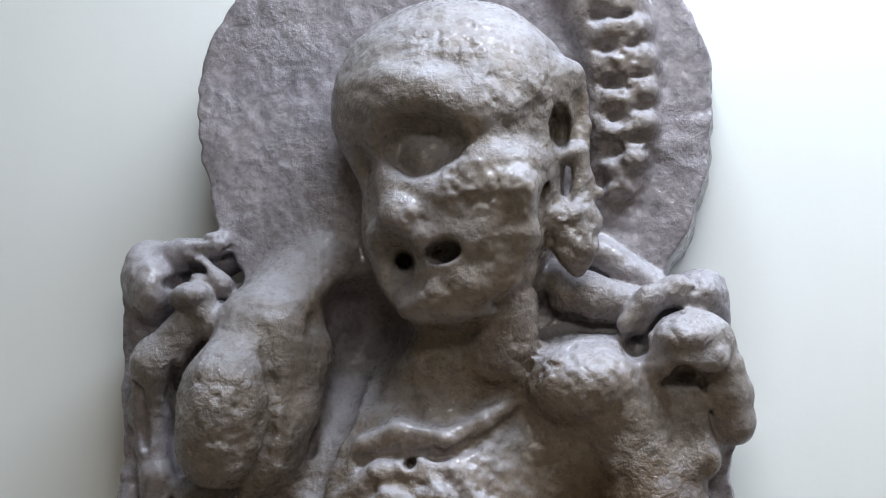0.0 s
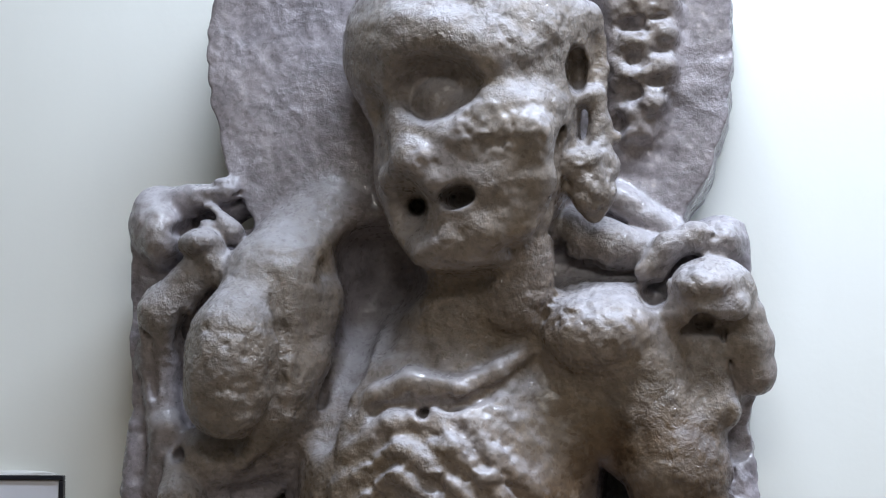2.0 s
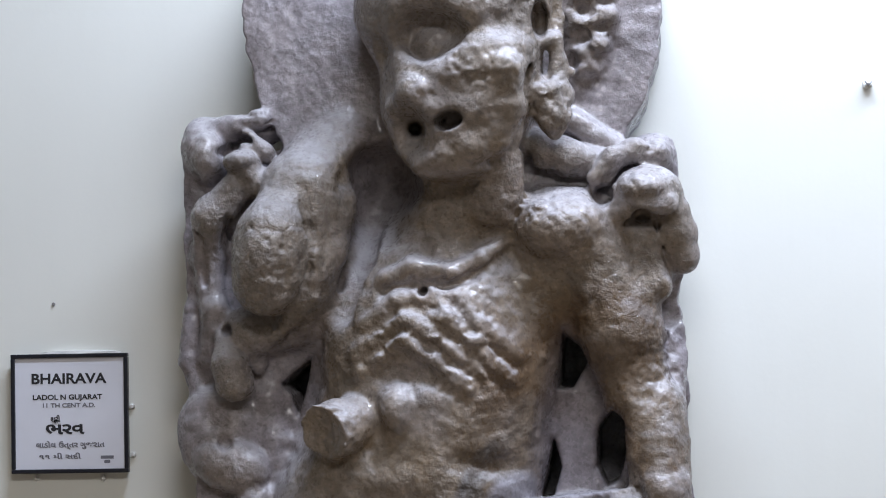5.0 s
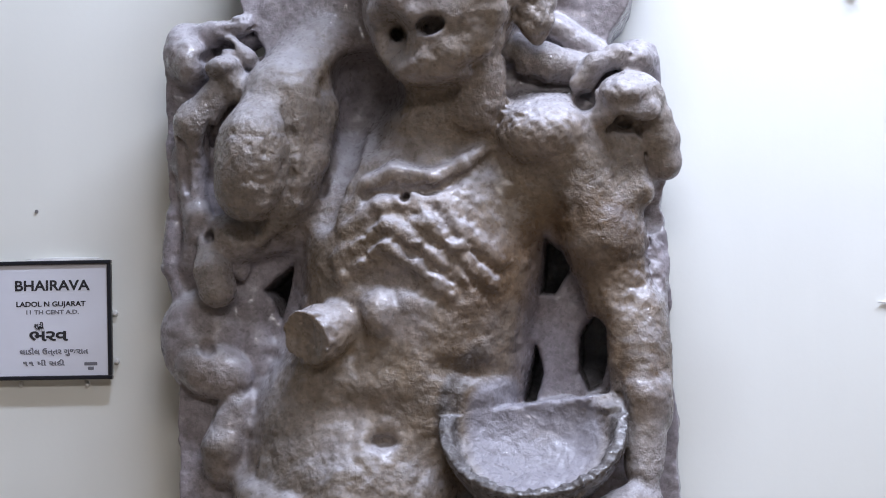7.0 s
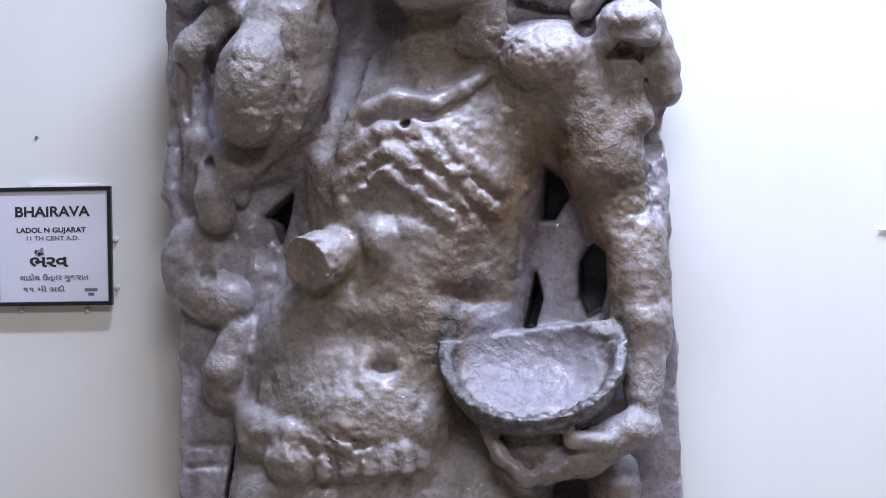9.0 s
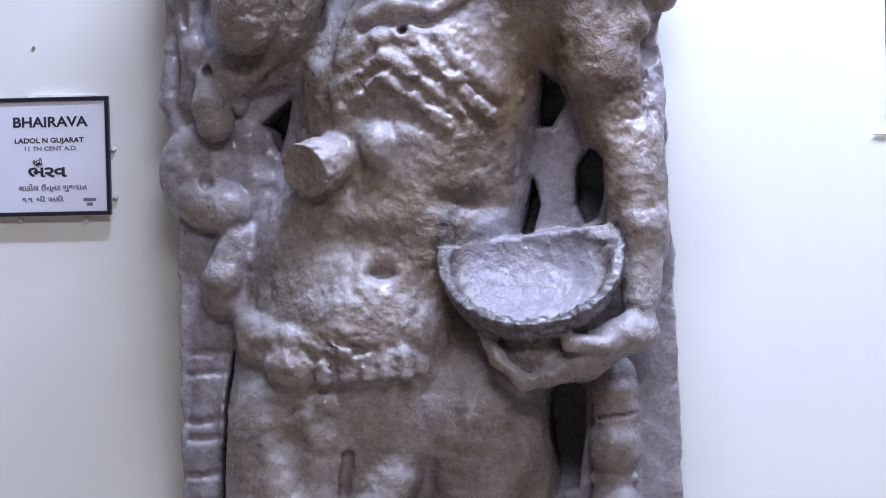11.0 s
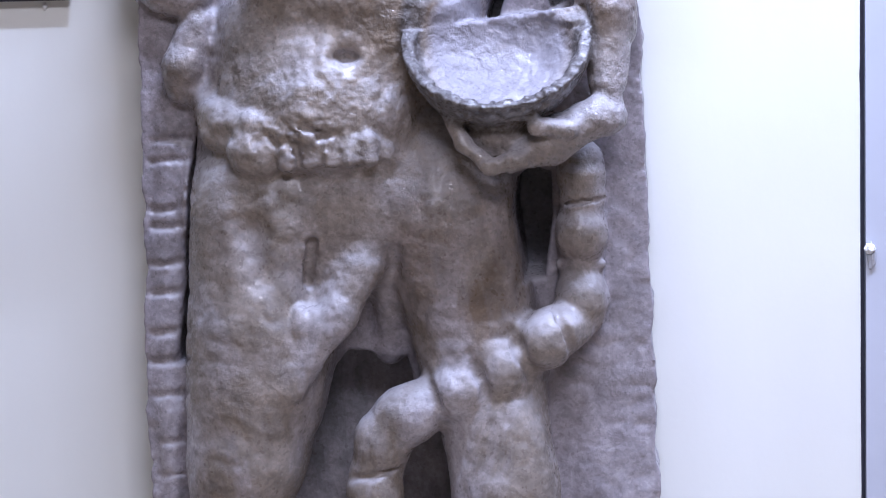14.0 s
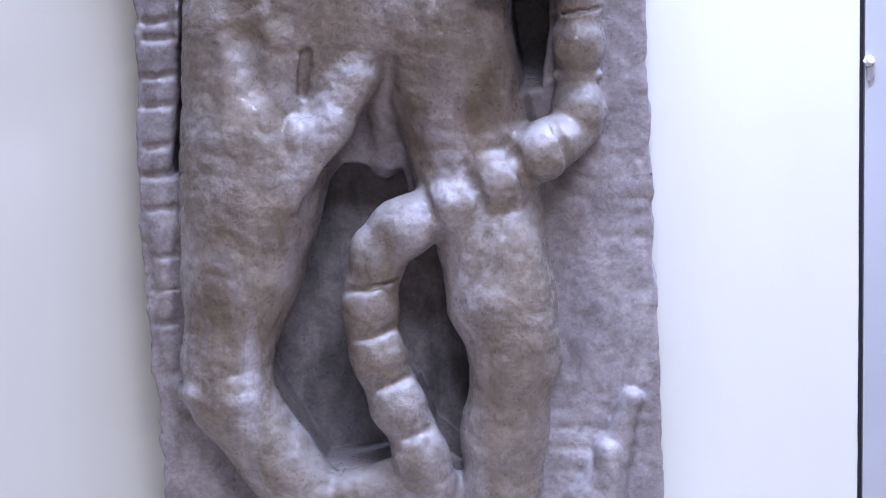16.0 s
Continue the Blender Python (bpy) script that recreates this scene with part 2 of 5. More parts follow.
tagged(linked("wall_north", wall_with_edge(), WALL), "cream distempered display wall with faint stains", "wall", kind="structure")
tagged(linked("wall_north_strip", box((EDGE + 0.0075, 0.010, 0.0), (5.0, 0.2, 3.1)), PANEL), "grey-blue painted panel beside the cream wall", "wall panel", kind="structure")
tagged(linked("trim", box((EDGE + 0.001, 0.030, 0.0), (EDGE + 0.0075, 0.06, 3.1)), DARK), "dark open joint between wall and panel", "joint", kind="structure")
tagged(linked("wall_west", box((-5.2, -8.0, 0.0), (-5.0, 0.2, 3.1)), WALL), "cream painted side wall", "wall", kind="structure")
tagged(linked("wall_east", box((5.0, -8.0, 0.0), (5.2, 0.2, 3.1)), WALL), "cream painted side wall", "wall", kind="structure")
tagged(linked("wall_south", box((-5.0, -8.2, 0.0), (5.0, -8.0, 3.1)), WALL), "cream painted rear wall", "wall", kind="structure")


# ---- the statue, modelled in a field of clay and then skinned ----
class Clay:
    """A solid kept as signed distances on a grid; strokes are melted into it or cut from it."""

    def __init__(self, low, high, step):
        self.low, self.step = np.array(low), step
        self.count = np.ceil((np.array(high) - low) / step).astype(int) + 1
        self.broken = None
        self.field = np.full(self.count, 0.2, np.float32)
        self.axis = [(low[n] + step * np.arange(self.count[n])).astype(np.float32) for n in range(3)]

    def window(self, low, high):
        a = np.clip(((np.array(low) - self.low) / self.step).astype(int), 0, self.count - 1)
        b = np.clip(((np.array(high) - self.low) / self.step).astype(int) + 2, 1, self.count)
        cut = tuple(slice(i, max(j, i + 1)) for i, j in zip(a, b))
        x, y, z = (self.axis[n][cut[n]] for n in range(3))
        return cut, x[:, None, None], y[None, :, None], z[None, None, :]

    def melt(self, cut, d, k):
        f = self.field[cut]
        h = np.maximum(k - np.abs(f - d), 0) / k
        self.field[cut] = np.minimum(f, d) - h * h * k * 0.25

    def take(self, cut, d, k):
        f, d = self.field[cut], -d
        h = np.maximum(k - np.abs(f - d), 0) / k
        self.field[cut] = np.maximum(f, d) + h * h * k * 0.25

    def egg(self, c, r, k, turn):
        reach = max(r[0], r[2]) if turn else 0
        span = np.array([max(r[0], reach), r[1], max(r[2], reach)]) + 1.5 * k + 0.006
        cut, x, y, z = self.window(np.array(c) - span, np.array(c) + span)
        dx, dy, dz = x - c[0], y - c[1], z - c[2]
        if turn:
            ca, sa = math.cos(radians(turn)), math.sin(radians(turn))
            dx, dz = ca * dx + sa * dz, ca * dz - sa * dx
        one = np.sqrt((dx / r[0]) ** 2 + (dy / r[1]) ** 2 + (dz / r[2]) ** 2)
        two = np.sqrt((dx / r[0] ** 2) ** 2 + (dy / r[1] ** 2) ** 2 + (dz / r[2] ** 2) ** 2) + 1e-6
        return cut, (one * (one - 1) / two).astype(np.float32)

    def rod(self, a, ra, b, rb, k):
        a, b = np.array(a), np.array(b)
        span = max(ra, rb) + 1.5 * k + 0.006
        cut, x, y, z = self.window(np.minimum(a, b) - span, np.maximum(a, b) + span)
        way = b - a
        t = np.clip(((x - a[0]) * way[0] + (y - a[1]) * way[1] + (z - a[2]) * way[2]) / max(way @ way, 1e-9), 0, 1)
        far = np.sqrt((x - a[0] - t * way[0]) ** 2 + (y - a[1] - t * way[1]) ** 2 + (z - a[2] - t * way[2]) ** 2)
        return cut, (far - (ra + t * (rb - ra))).astype(np.float32)

    def ball(self, c, r, k, turn=0):
        cut, d = self.egg(c, r, k, turn)
        self.melt(cut, d, k)

    def scoop(self, c, r, k, turn=0):
        cut, d = self.egg(c, r, k, turn)
        self.take(cut, d, k)

    def limb(self, a, ra, b, rb, k):
        cut, d = self.rod(a, ra, b, rb, k)
        self.melt(cut, d, k)

    def groove(self, a, ra, b, rb, k):
        cut, d = self.rod(a, ra, b, rb, k)
        self.take(cut, d, k)

    def slab(self, left, right, bottom, top, front, back):
        cut, x, y, z = self.window(self.low, self.low + self.step * self.count)
        lo = np.interp(z.ravel(), [p[0] for p in left], [p[1] for p in left])[None, None, :]
        hi = np.interp(z.ravel(), [p[0] for p in right], [p[1] for p in right])[None, None, :]
        chip = np.array([0.004 * noise.noise((0, 7, v * 22)) + 0.002 * noise.noise((5, 0, v * 70)) for v in z.ravel()])[None, None, :]
        d = np.maximum(np.maximum(lo + chip - x, x - hi - chip[:, :, ::-1]), np.maximum(bottom - z, z - top))
        self.melt(cut, np.maximum(d, np.maximum(front - y, y - back)).astype(np.float32), 0.012)

    def halo(self, c, rx, up, down, front, back):
        cut, x, y, z = self.window((c[0] - rx - 0.03, front - 0.02, c[1] - down), (c[0] + rx + 0.03, back + 0.02, c[1] + up + 0.03))
        rz = np.where(z > c[1], up, down)
        angle = np.arctan2(z - c[1], x - c[0])
        rng = np.random.default_rng(5)
        chip = sum(rng.uniform(-1, 1) * 0.0052 / (1 + 0.05 * n) * np.sin(n * angle + rng.uniform(0, 6.3)) for n in rng.integers(5, 90, 16)) * 0.36
        d = (np.sqrt(((x - c[0]) / rx) ** 2 + ((z - c[1]) / rz) ** 2) - 1) * rx + chip
        self.melt(cut, np.maximum(d, np.maximum(front - y, y - back)).astype(np.float32), 0.010)

    def bore(self, *corners, k=0.008):
        """Cuts a deep gap of that outline, in x and z, down to the back of the slab."""
        xs, zs = [c[0] for c in corners], [c[1] for c in corners]
        cut, x, y, z = self.window((min(xs) - 0.03, -1, min(zs) - 0.03), (max(xs) + 0.03, 1, max(zs) + 0.03))
        x, z = x[:, 0, :], z[0, :, :]
        near, inside = np.full((x.shape[0], z.shape[1]), 9.0), np.zeros((x.shape[0], z.shape[1]), bool)
        for (ax, az), (bx, bz) in zip(corners, corners[1:] + corners[:1]):
            t = np.clip(((x - ax) * (bx - ax) + (z - az) * (bz - az)) / ((bx - ax) ** 2 + (bz - az) ** 2), 0, 1)
            near = np.minimum(near, np.hypot(x - ax - t * (bx - ax), z - az - t * (bz - az)))
            if az != bz:
                inside ^= ((az > z) != (bz > z)) & (x < (bx - ax) * (z - az) / (bz - az) + ax)
        d = np.maximum(np.where(inside, -near, near)[:, None, :], y + 0.022).astype(np.float32)
        self.take(cut, d, k)

    def bowl(self, c, radius, thick, tilt, top, lean):
        """A deep dish that opens along an axis tilted towards the front; its back is broken off along a line that leans."""
        span = radius + 0.02
        cut, x, y, z = self.window(np.array(c) - span, np.array(c) + span)
        dx, dy, dz = x - c[0], y - c[1], z - c[2]
        ax = Vector((0.0, -math.sin(radians(tilt)), math.cos(radians(tilt))))
        along = dy * ax[1] + dz * ax[2]
        across = np.sqrt(np.maximum(dx * dx + dy * dy + dz * dz - along * along, 0))
        angle, rng = np.arctan2(dx, -dz - 0 * dy) + 0 * y, np.random.default_rng(8)
        chip = sum(rng.uniform(-1, 1) * 0.0005 * np.sin(n * angle + rng.uniform(0, 6.3)) for n in rng.integers(4, 52, 16))
        outer = np.sqrt(across ** 2 + (along / 0.85) ** 2) - radius
        down = dy * -math.cos(radians(tilt)) - dz * math.sin(radians(tilt))
        flat = (np.abs(dx / (radius - thick)) ** 2.6 + np.abs((down - 0.026) / 0.072) ** 2.6) ** (1 / 1.3)
        inner = (np.sqrt(flat + (along / 0.046) ** 2) - 1) * 0.055
        line = dz - top - dx * math.tan(radians(lean)) + 0.3 * chip
        inner = np.maximum(inner, outer + 0.015)
        rim = np.maximum(along + chip, line)
        clear = np.maximum(np.maximum(across - radius, -along), np.maximum(line, along - 0.07))
        self.take(cut, clear.astype(np.float32), 0.004)
        self.melt(cut, np.maximum(outer, rim).astype(np.float32), 0.004)
        self.take(cut, np.maximum(inner, along - 0.03).astype(np.float32), 0.006)

    def rough(self, c, r, size):
        """A patch of broken, pitted surface."""
        cut, x, y, z = self.window(np.array(c) - r, np.array(c) + r)
        fade = np.clip(1.4 - 1.4 * np.sqrt(((x - c[0]) / r[0]) ** 2 + ((y - c[1]) / r[1]) ** 2 + ((z - c[2]) / r[2]) ** 2), 0, 1)
        if self.broken is None:
            self.broken = np.maximum(self.ripple(0.010, 0.9, 21) + self.ripple(0.0056, 0.9, 22) + 0.1, -0.25)
        self.field[cut] += (size * fade * self.broken[cut]).astype(np.float32)

    def ripple(self, scale, size, seed):
        """Smooth random relief of that wavelength, in metres, added all over."""
        rng = np.random.default_rng(seed)
        cells = np.ceil(self.count * self.step / scale).astype(int) + 2
        lattice = rng.uniform(-1, 1, cells).astype(np.float32)
        out = lattice
        for n in range(3):
            at = np.arange(self.count[n]) * self.step / scale
            i = at.astype(int)
            f = (at - i).astype(np.float32)
            f = f * f * (3 - 2 * f)
            shape = [1, 1, 1]
            shape[n] = -1
            out = np.take(out, i, n) * (1 - f.reshape(shape)) + np.take(out, i + 1, n) * f.reshape(shape)
        return size * out

    def skin(self):
        """Vertices and quads of the surface (naive surface nets)."""
        f = self.field
        f[[0, -1]], f[:, [0, -1]], f[:, :, [0, -1]] = 0.1, 0.1, 0.1
        neg = f < 0
        n = np.array(f.shape) - 1
        total, hits = np.zeros((*n, 3), np.float32), np.zeros(n, np.float32)
        for axis in range(3):
            a = [slice(None)] * 3
            b = [slice(None)] * 3
            a[axis], b[axis] = slice(0, -1), slice(1, None)
            fa, fb = f[tuple(a)], f[tuple(b)]
            cross = neg[tuple(a)] != neg[tuple(b)]
            t = np.where(cross, fa / np.where(cross, fa - fb, 1), 0)
            others = [m for m in range(3) if m != axis]
            for i in (0, 1):
                for j in (0, 1):
                    cut = [slice(None)] * 3
                    cut[others[0]], cut[others[1]] = slice(i, i + n[others[0]]), slice(j, j + n[others[1]])
                    c, tt = cross[tuple(cut)], t[tuple(cut)]
                    hits += c
                    total[..., axis] += np.where(c, tt, 0)
                    total[..., others[0]] += c * i
                    total[..., others[1]] += c * j
        live = hits > 0
        number = np.full(n, -1, np.int64)
        number[live] = np.arange(live.sum())
        verts = self.low + self.step * (np.argwhere(live) + total[live] / hits[live][:, None])
        quads = []
        for axis in range(3):
            o1, o2 = (axis + 1) % 3, (axis + 2) % 3
            a = [slice(1, -1)] * 3
            b = [slice(1, -1)] * 3
            a[axis], b[axis] = slice(0, -1), slice(1, None)
            na, nb = neg[tuple(a)], neg[tuple(b)]
            base = np.argwhere(na != nb)
            inside = na[tuple(base.T)]
            off = np.ones(3, int)
            off[axis] = 0
            base = base + off
            corner = []
            for i, j in ((1, 1), (0, 1), (0, 0), (1, 0)):
                p = base.copy()
                p[:, o1] -= i
                p[:, o2] -= j
                corner.append(number[tuple(p.T)])
            q = np.stack(corner, 1)
            q[~inside] = q[~inside][:, ::-1]
            quads.append(q)
        return verts, np.concatenate(quads)


clay = Clay((-0.61, -0.37, 0.21), (0.20, 0.004, 2.19), 0.0023)
# back slab with its uneven sides
left = [(0.554, -0.505), (0.685, -0.511), (0.771, -0.517), (0.862, -0.520), (0.885, -0.519), (0.975, -0.521), (1.095, -0.515), (1.214, -0.515), (1.353, -0.513), (1.409, -0.517), (1.555, -0.519), (1.646, -0.522), (1.751, -0.524), (1.821, -0.510)]
right = [(0.550, 0.112), (0.807, 0.106), (0.870, 0.103), (0.981, 0.101), (1.038, 0.098), (1.086, 0.098), (1.225, 0.094), (1.319, 0.092), (1.461, 0.083), (1.483, 0.086), (1.598, 0.078), (1.735, 0.077), (1.777, 0.074)]
clay.slab(left, right, 0.22, 1.787, -0.125, -0.006)
clay.halo((-0.190, 1.963), 0.255, 0.206, 0.288, -0.140, -0.01)
clay.ball((-0.503, -0.100, 1.794), (0.025, 0.050, 0.039), 0.012)
clay.ball((-0.457, -0.100, 1.810), (0.050, 0.040, 0.025), 0.012)
clay.ball((0.051, -0.100, 1.770), (0.026, 0.060, 0.025), 0.012)
# shoulder backing
clay.ball((-0.204, -0.100, 1.701), (0.166, 0.045, 0.083), 0.030)
# torso
clay.ball((-0.212, -0.120, 1.535), (0.145, 0.115, 0.178), 0.030)
clay.ball((-0.057, -0.130, 1.682), (0.074, 0.105, 0.052), 0.015)
clay.limb((-0.174, -0.130, 1.682), 0.0414, (-0.077, -0.140, 1.682), 0.0441, 0.020)
clay.ball((-0.070, -0.120, 1.608), (0.075, 0.060, 0.082), 0.030)
clay.ball((-0.232, -0.120, 1.399), (0.145, 0.105, 0.158), 0.030)
clay.ball((-0.238, -0.110, 1.674), (0.069, 0.060, 0.076), 0.030)
clay.ball((-0.289, -0.120, 1.352), (0.118, 0.105, 0.103), 0.030)
clay.ball((-0.299, -0.105, 1.289), (0.135, 0.098, 0.111), 0.050)
clay.ball((-0.265, -0.110, 1.162), (0.193, 0.110, 0.139), 0.030)
clay.limb((-0.127, -0.130, 1.190), 0.0636, (-0.123, -0.130, 1.079), 0.0670, 0.030)
# neck and head
clay.limb((-0.186, -0.150, 1.764), 0.0563, (-0.190, -0.140, 1.666), 0.0590, 0.025)
clay.ball((-0.182, -0.190, 1.948), (0.119, 0.115, 0.105), 0.010)
clay.ball((-0.184, -0.190, 1.839), (0.086, 0.100, 0.096), 0.030)
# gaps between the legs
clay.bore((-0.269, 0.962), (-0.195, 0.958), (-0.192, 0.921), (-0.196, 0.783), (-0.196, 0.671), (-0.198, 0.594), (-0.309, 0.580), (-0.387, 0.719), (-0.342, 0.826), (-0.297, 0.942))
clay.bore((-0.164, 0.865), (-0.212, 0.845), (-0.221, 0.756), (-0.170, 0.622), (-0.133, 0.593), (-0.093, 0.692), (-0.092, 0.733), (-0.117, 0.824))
# legs
clay.limb((-0.363, -0.140, 1.132), 0.0935, (-0.383, -0.150, 0.912), 0.0788, 0.030)
clay.limb((-0.367, -0.150, 0.988), 0.0878, (-0.392, -0.160, 0.839), 0.0705, 0.020)
clay.limb((-0.392, -0.160, 0.839), 0.0705, (-0.413, -0.170, 0.729), 0.0512, 0.020)
clay.limb((-0.413, -0.170, 0.729), 0.0512, (-0.411, -0.180, 0.690), 0.0479, 0.020)
clay.limb((-0.408, -0.180, 0.690), 0.0489, (-0.325, -0.160, 0.556), 0.0462, 0.015)
clay.limb((-0.325, -0.160, 0.556), 0.0462, (-0.275, -0.150, 0.422), 0.0421, 0.015)
clay.limb((-0.144, -0.140, 1.129), 0.0863, (-0.107, -0.150, 0.965), 0.0730, 0.030)
clay.limb((-0.102, -0.150, 0.957), 0.0715, (-0.078, -0.170, 0.803), 0.0616, 0.020)
clay.limb((-0.078, -0.170, 0.803), 0.0616, (-0.063, -0.175, 0.734), 0.0503, 0.020)
clay.limb((-0.063, -0.175, 0.734), 0.0503, (-0.079, -0.160, 0.640), 0.0503, 0.020)
clay.limb((-0.079, -0.160, 0.640), 0.0503, (-0.093, -0.150, 0.422), 0.0437, 0.020)
# face
clay.limb((-0.233, -0.284, 1.938), 0.0140, (-0.196, -0.290, 1.940), 0.0151, 0.030)
clay.limb((-0.196, -0.290, 1.940), 0.0151, (-0.152, -0.285, 1.927), 0.0129, 0.030)
clay.scoop((-0.201, -0.306, 1.893), (0.047, 0.056, 0.041), 0.012)
clay.ball((-0.203, -0.243, 1.892), (0.029, 0.028, 0.027), 0.004)
clay.groove((-0.167, -0.272, 1.890), 0.0043, (-0.174, -0.272, 1.874), 0.0043, 0.004)
clay.groove((-0.175, -0.262, 1.876), 0.0043, (-0.188, -0.272, 1.864), 0.0043, 0.004)
clay.groove((-0.189, -0.262, 1.865), 0.0043, (-0.207, -0.272, 1.862), 0.0043, 0.004)
clay.groove((-0.207, -0.272, 1.862), 0.0043, (-0.224, -0.268, 1.870), 0.0043, 0.004)
clay.groove((-0.225, -0.258, 1.871), 0.0043, (-0.235, -0.268, 1.884), 0.0043, 0.004)
clay.limb((-0.232, -0.269, 1.861), 0.0065, (-0.200, -0.280, 1.855), 0.0070, 0.008)
clay.limb((-0.200, -0.280, 1.855), 0.0070, (-0.168, -0.282, 1.862), 0.0075, 0.008)
clay.ball((-0.185, -0.190, 1.782), (0.064, 0.085, 0.036), 0.020)
clay.scoop((-0.264, -0.262, 1.882), (0.009, 0.030, 0.021), 0.010)
clay.limb((-0.235, -0.268, 1.868), 0.0108, (-0.223, -0.273, 1.843), 0.0151, 0.015)
clay.ball((-0.221, -0.273, 1.835), (0.023, 0.020, 0.013), 0.015)
clay.ball((-0.151, -0.190, 1.851), (0.064, 0.094, 0.059), 0.050)
clay.limb((-0.165, -0.284, 1.858), 0.0129, (-0.134, -0.278, 1.869), 0.0150, 0.040)
clay.limb((-0.134, -0.278, 1.869), 0.0150, (-0.107, -0.253, 1.881), 0.0129, 0.040)
clay.ball((-0.148, -0.270, 1.824), (0.021, 0.020, 0.021), 0.020)
clay.scoop((-0.170, -0.324, 1.825), (0.029, 0.030, 0.019), 0.020)
clay.limb((-0.249, -0.248, 1.822), 0.0097, (-0.207, -0.283, 1.820), 0.0086, 0.012)
clay.groove((-0.231, -0.261, 1.790), 0.0048, (-0.206, -0.275, 1.794), 0.0048, 0.006)
clay.groove((-0.206, -0.275, 1.794), 0.0048, (-0.176, -0.285, 1.799), 0.0048, 0.006)
clay.limb((-0.226, -0.237, 1.763), 0.0097, (-0.178, -0.258, 1.768), 0.0140, 0.020)
clay.limb((-0.178, -0.258, 1.768), 0.0140, (-0.134, -0.255, 1.779), 0.0129, 0.020)
clay.groove((-0.222, -0.269, 1.775), 0.0048, (-0.181, -0.284, 1.781), 0.0054, 0.014)
clay.groove((-0.181, -0.284, 1.781), 0.0054, (-0.150, -0.279, 1.785), 0.0048, 0.014)
clay.ball((-0.180, -0.238, 1.750), (0.042, 0.030, 0.011), 0.012)
clay.groove((-0.215, -0.340, 1.787), 0.0081, (-0.229, -0.190, 1.801), 0.0064, 0.003)
clay.scoop((-0.186, -0.286, 1.804), (0.015, 0.045, 0.009), 0.004, turn=15)
clay.groove((-0.184, -0.340, 1.798), 0.0081, (-0.195, -0.200, 1.812), 0.0070, 0.003)
clay.limb((-0.110, -0.289, 1.860), 0.0139, (-0.113, -0.266, 1.816), 0.0139, 0.015)
clay.limb((-0.113, -0.266, 1.816), 0.0139, (-0.123, -0.258, 1.785), 0.0118, 0.015)
clay.groove((-0.153, -0.291, 1.986), 0.0016, (-0.148, -0.300, 1.967), 0.0016, 0.003)
clay.groove((-0.148, -0.300, 1.967), 0.0016, (-0.134, -0.294, 1.945), 0.0022, 0.003)
clay.groove((-0.134, -0.294, 1.945), 0.0022, (-0.120, -0.284, 1.927), 0.0022, 0.003)
clay.limb((-0.148, -0.300, 1.953), 0.0054, (-0.120, -0.284, 1.932), 0.0064, 0.012)
clay.limb((-0.120, -0.284, 1.932), 0.0064, (-0.098, -0.268, 1.957), 0.0075, 0.012)
clay.limb((-0.126, -0.212, 1.785), 0.0254, (-0.137, -0.185, 1.715), 0.0347, 0.012)
clay.ball((-0.15, -0.258, 1.815), (0.036, 0.02, 0.02), 0.03)
clay.limb((-0.239, -0.268, 1.881), 0.004, (-0.224, -0.276, 1.867), 0.005, 0.012)
clay.limb((-0.224, -0.276, 1.867), 0.005, (-0.203, -0.282, 1.86), 0.005, 0.012)
clay.limb((-0.203, -0.282, 1.86), 0.005, (-0.179, -0.282, 1.867), 0.005, 0.012)
clay.limb((-0.253, -0.262, 1.958), 0.008, (-0.226, -0.286, 1.958), 0.009, 0.025)
clay.limb((-0.226, -0.286, 1.958), 0.009, (-0.187, -0.298, 1.95), 0.009, 0.025)
clay.limb((-0.187, -0.298, 1.95), 0.009, (-0.152, -0.296, 1.931), 0.009, 0.025)
clay.groove((-0.161, -0.297, 1.997), 0.0022, (-0.147, -0.306, 1.966), 0.0026, 0.004)
clay.groove((-0.147, -0.306, 1.966), 0.0026, (-0.131, -0.304, 1.938), 0.003, 0.004)
clay.groove((-0.131, -0.304, 1.938), 0.003, (-0.11, -0.292, 1.928), 0.0026, 0.004)
clay.ball((-0.212, -0.277, 1.84), (0.022, 0.02, 0.016), 0.008)
clay.ball((-0.228, -0.272, 1.849), (0.013, 0.018, 0.014), 0.008)
clay.limb((-0.192, -0.258, 1.83), 0.014, (-0.16, -0.268, 1.832), 0.014, 0.03)
clay.limb((-0.16, -0.268, 1.832), 0.014, (-0.129, -0.262, 1.843), 0.014, 0.03)
clay.limb((-0.182, -0.258, 1.776), 0.008, (-0.16, -0.264, 1.777), 0.009, 0.03)
clay.limb((-0.16, -0.264, 1.777), 0.009, (-0.132, -0.258, 1.787), 0.008, 0.03)
clay.ball((-0.209, -0.245, 1.76), (0.024, 0.024, 0.02), 0.008)
clay.groove((-0.213, -0.33, 1.791), 0.0075, (-0.228, -0.205, 1.801), 0.006, 0.003)
clay.scoop((-0.182, -0.285, 1.803), (0.0170, 0.050, 0.0118), 0.004, turn=14)
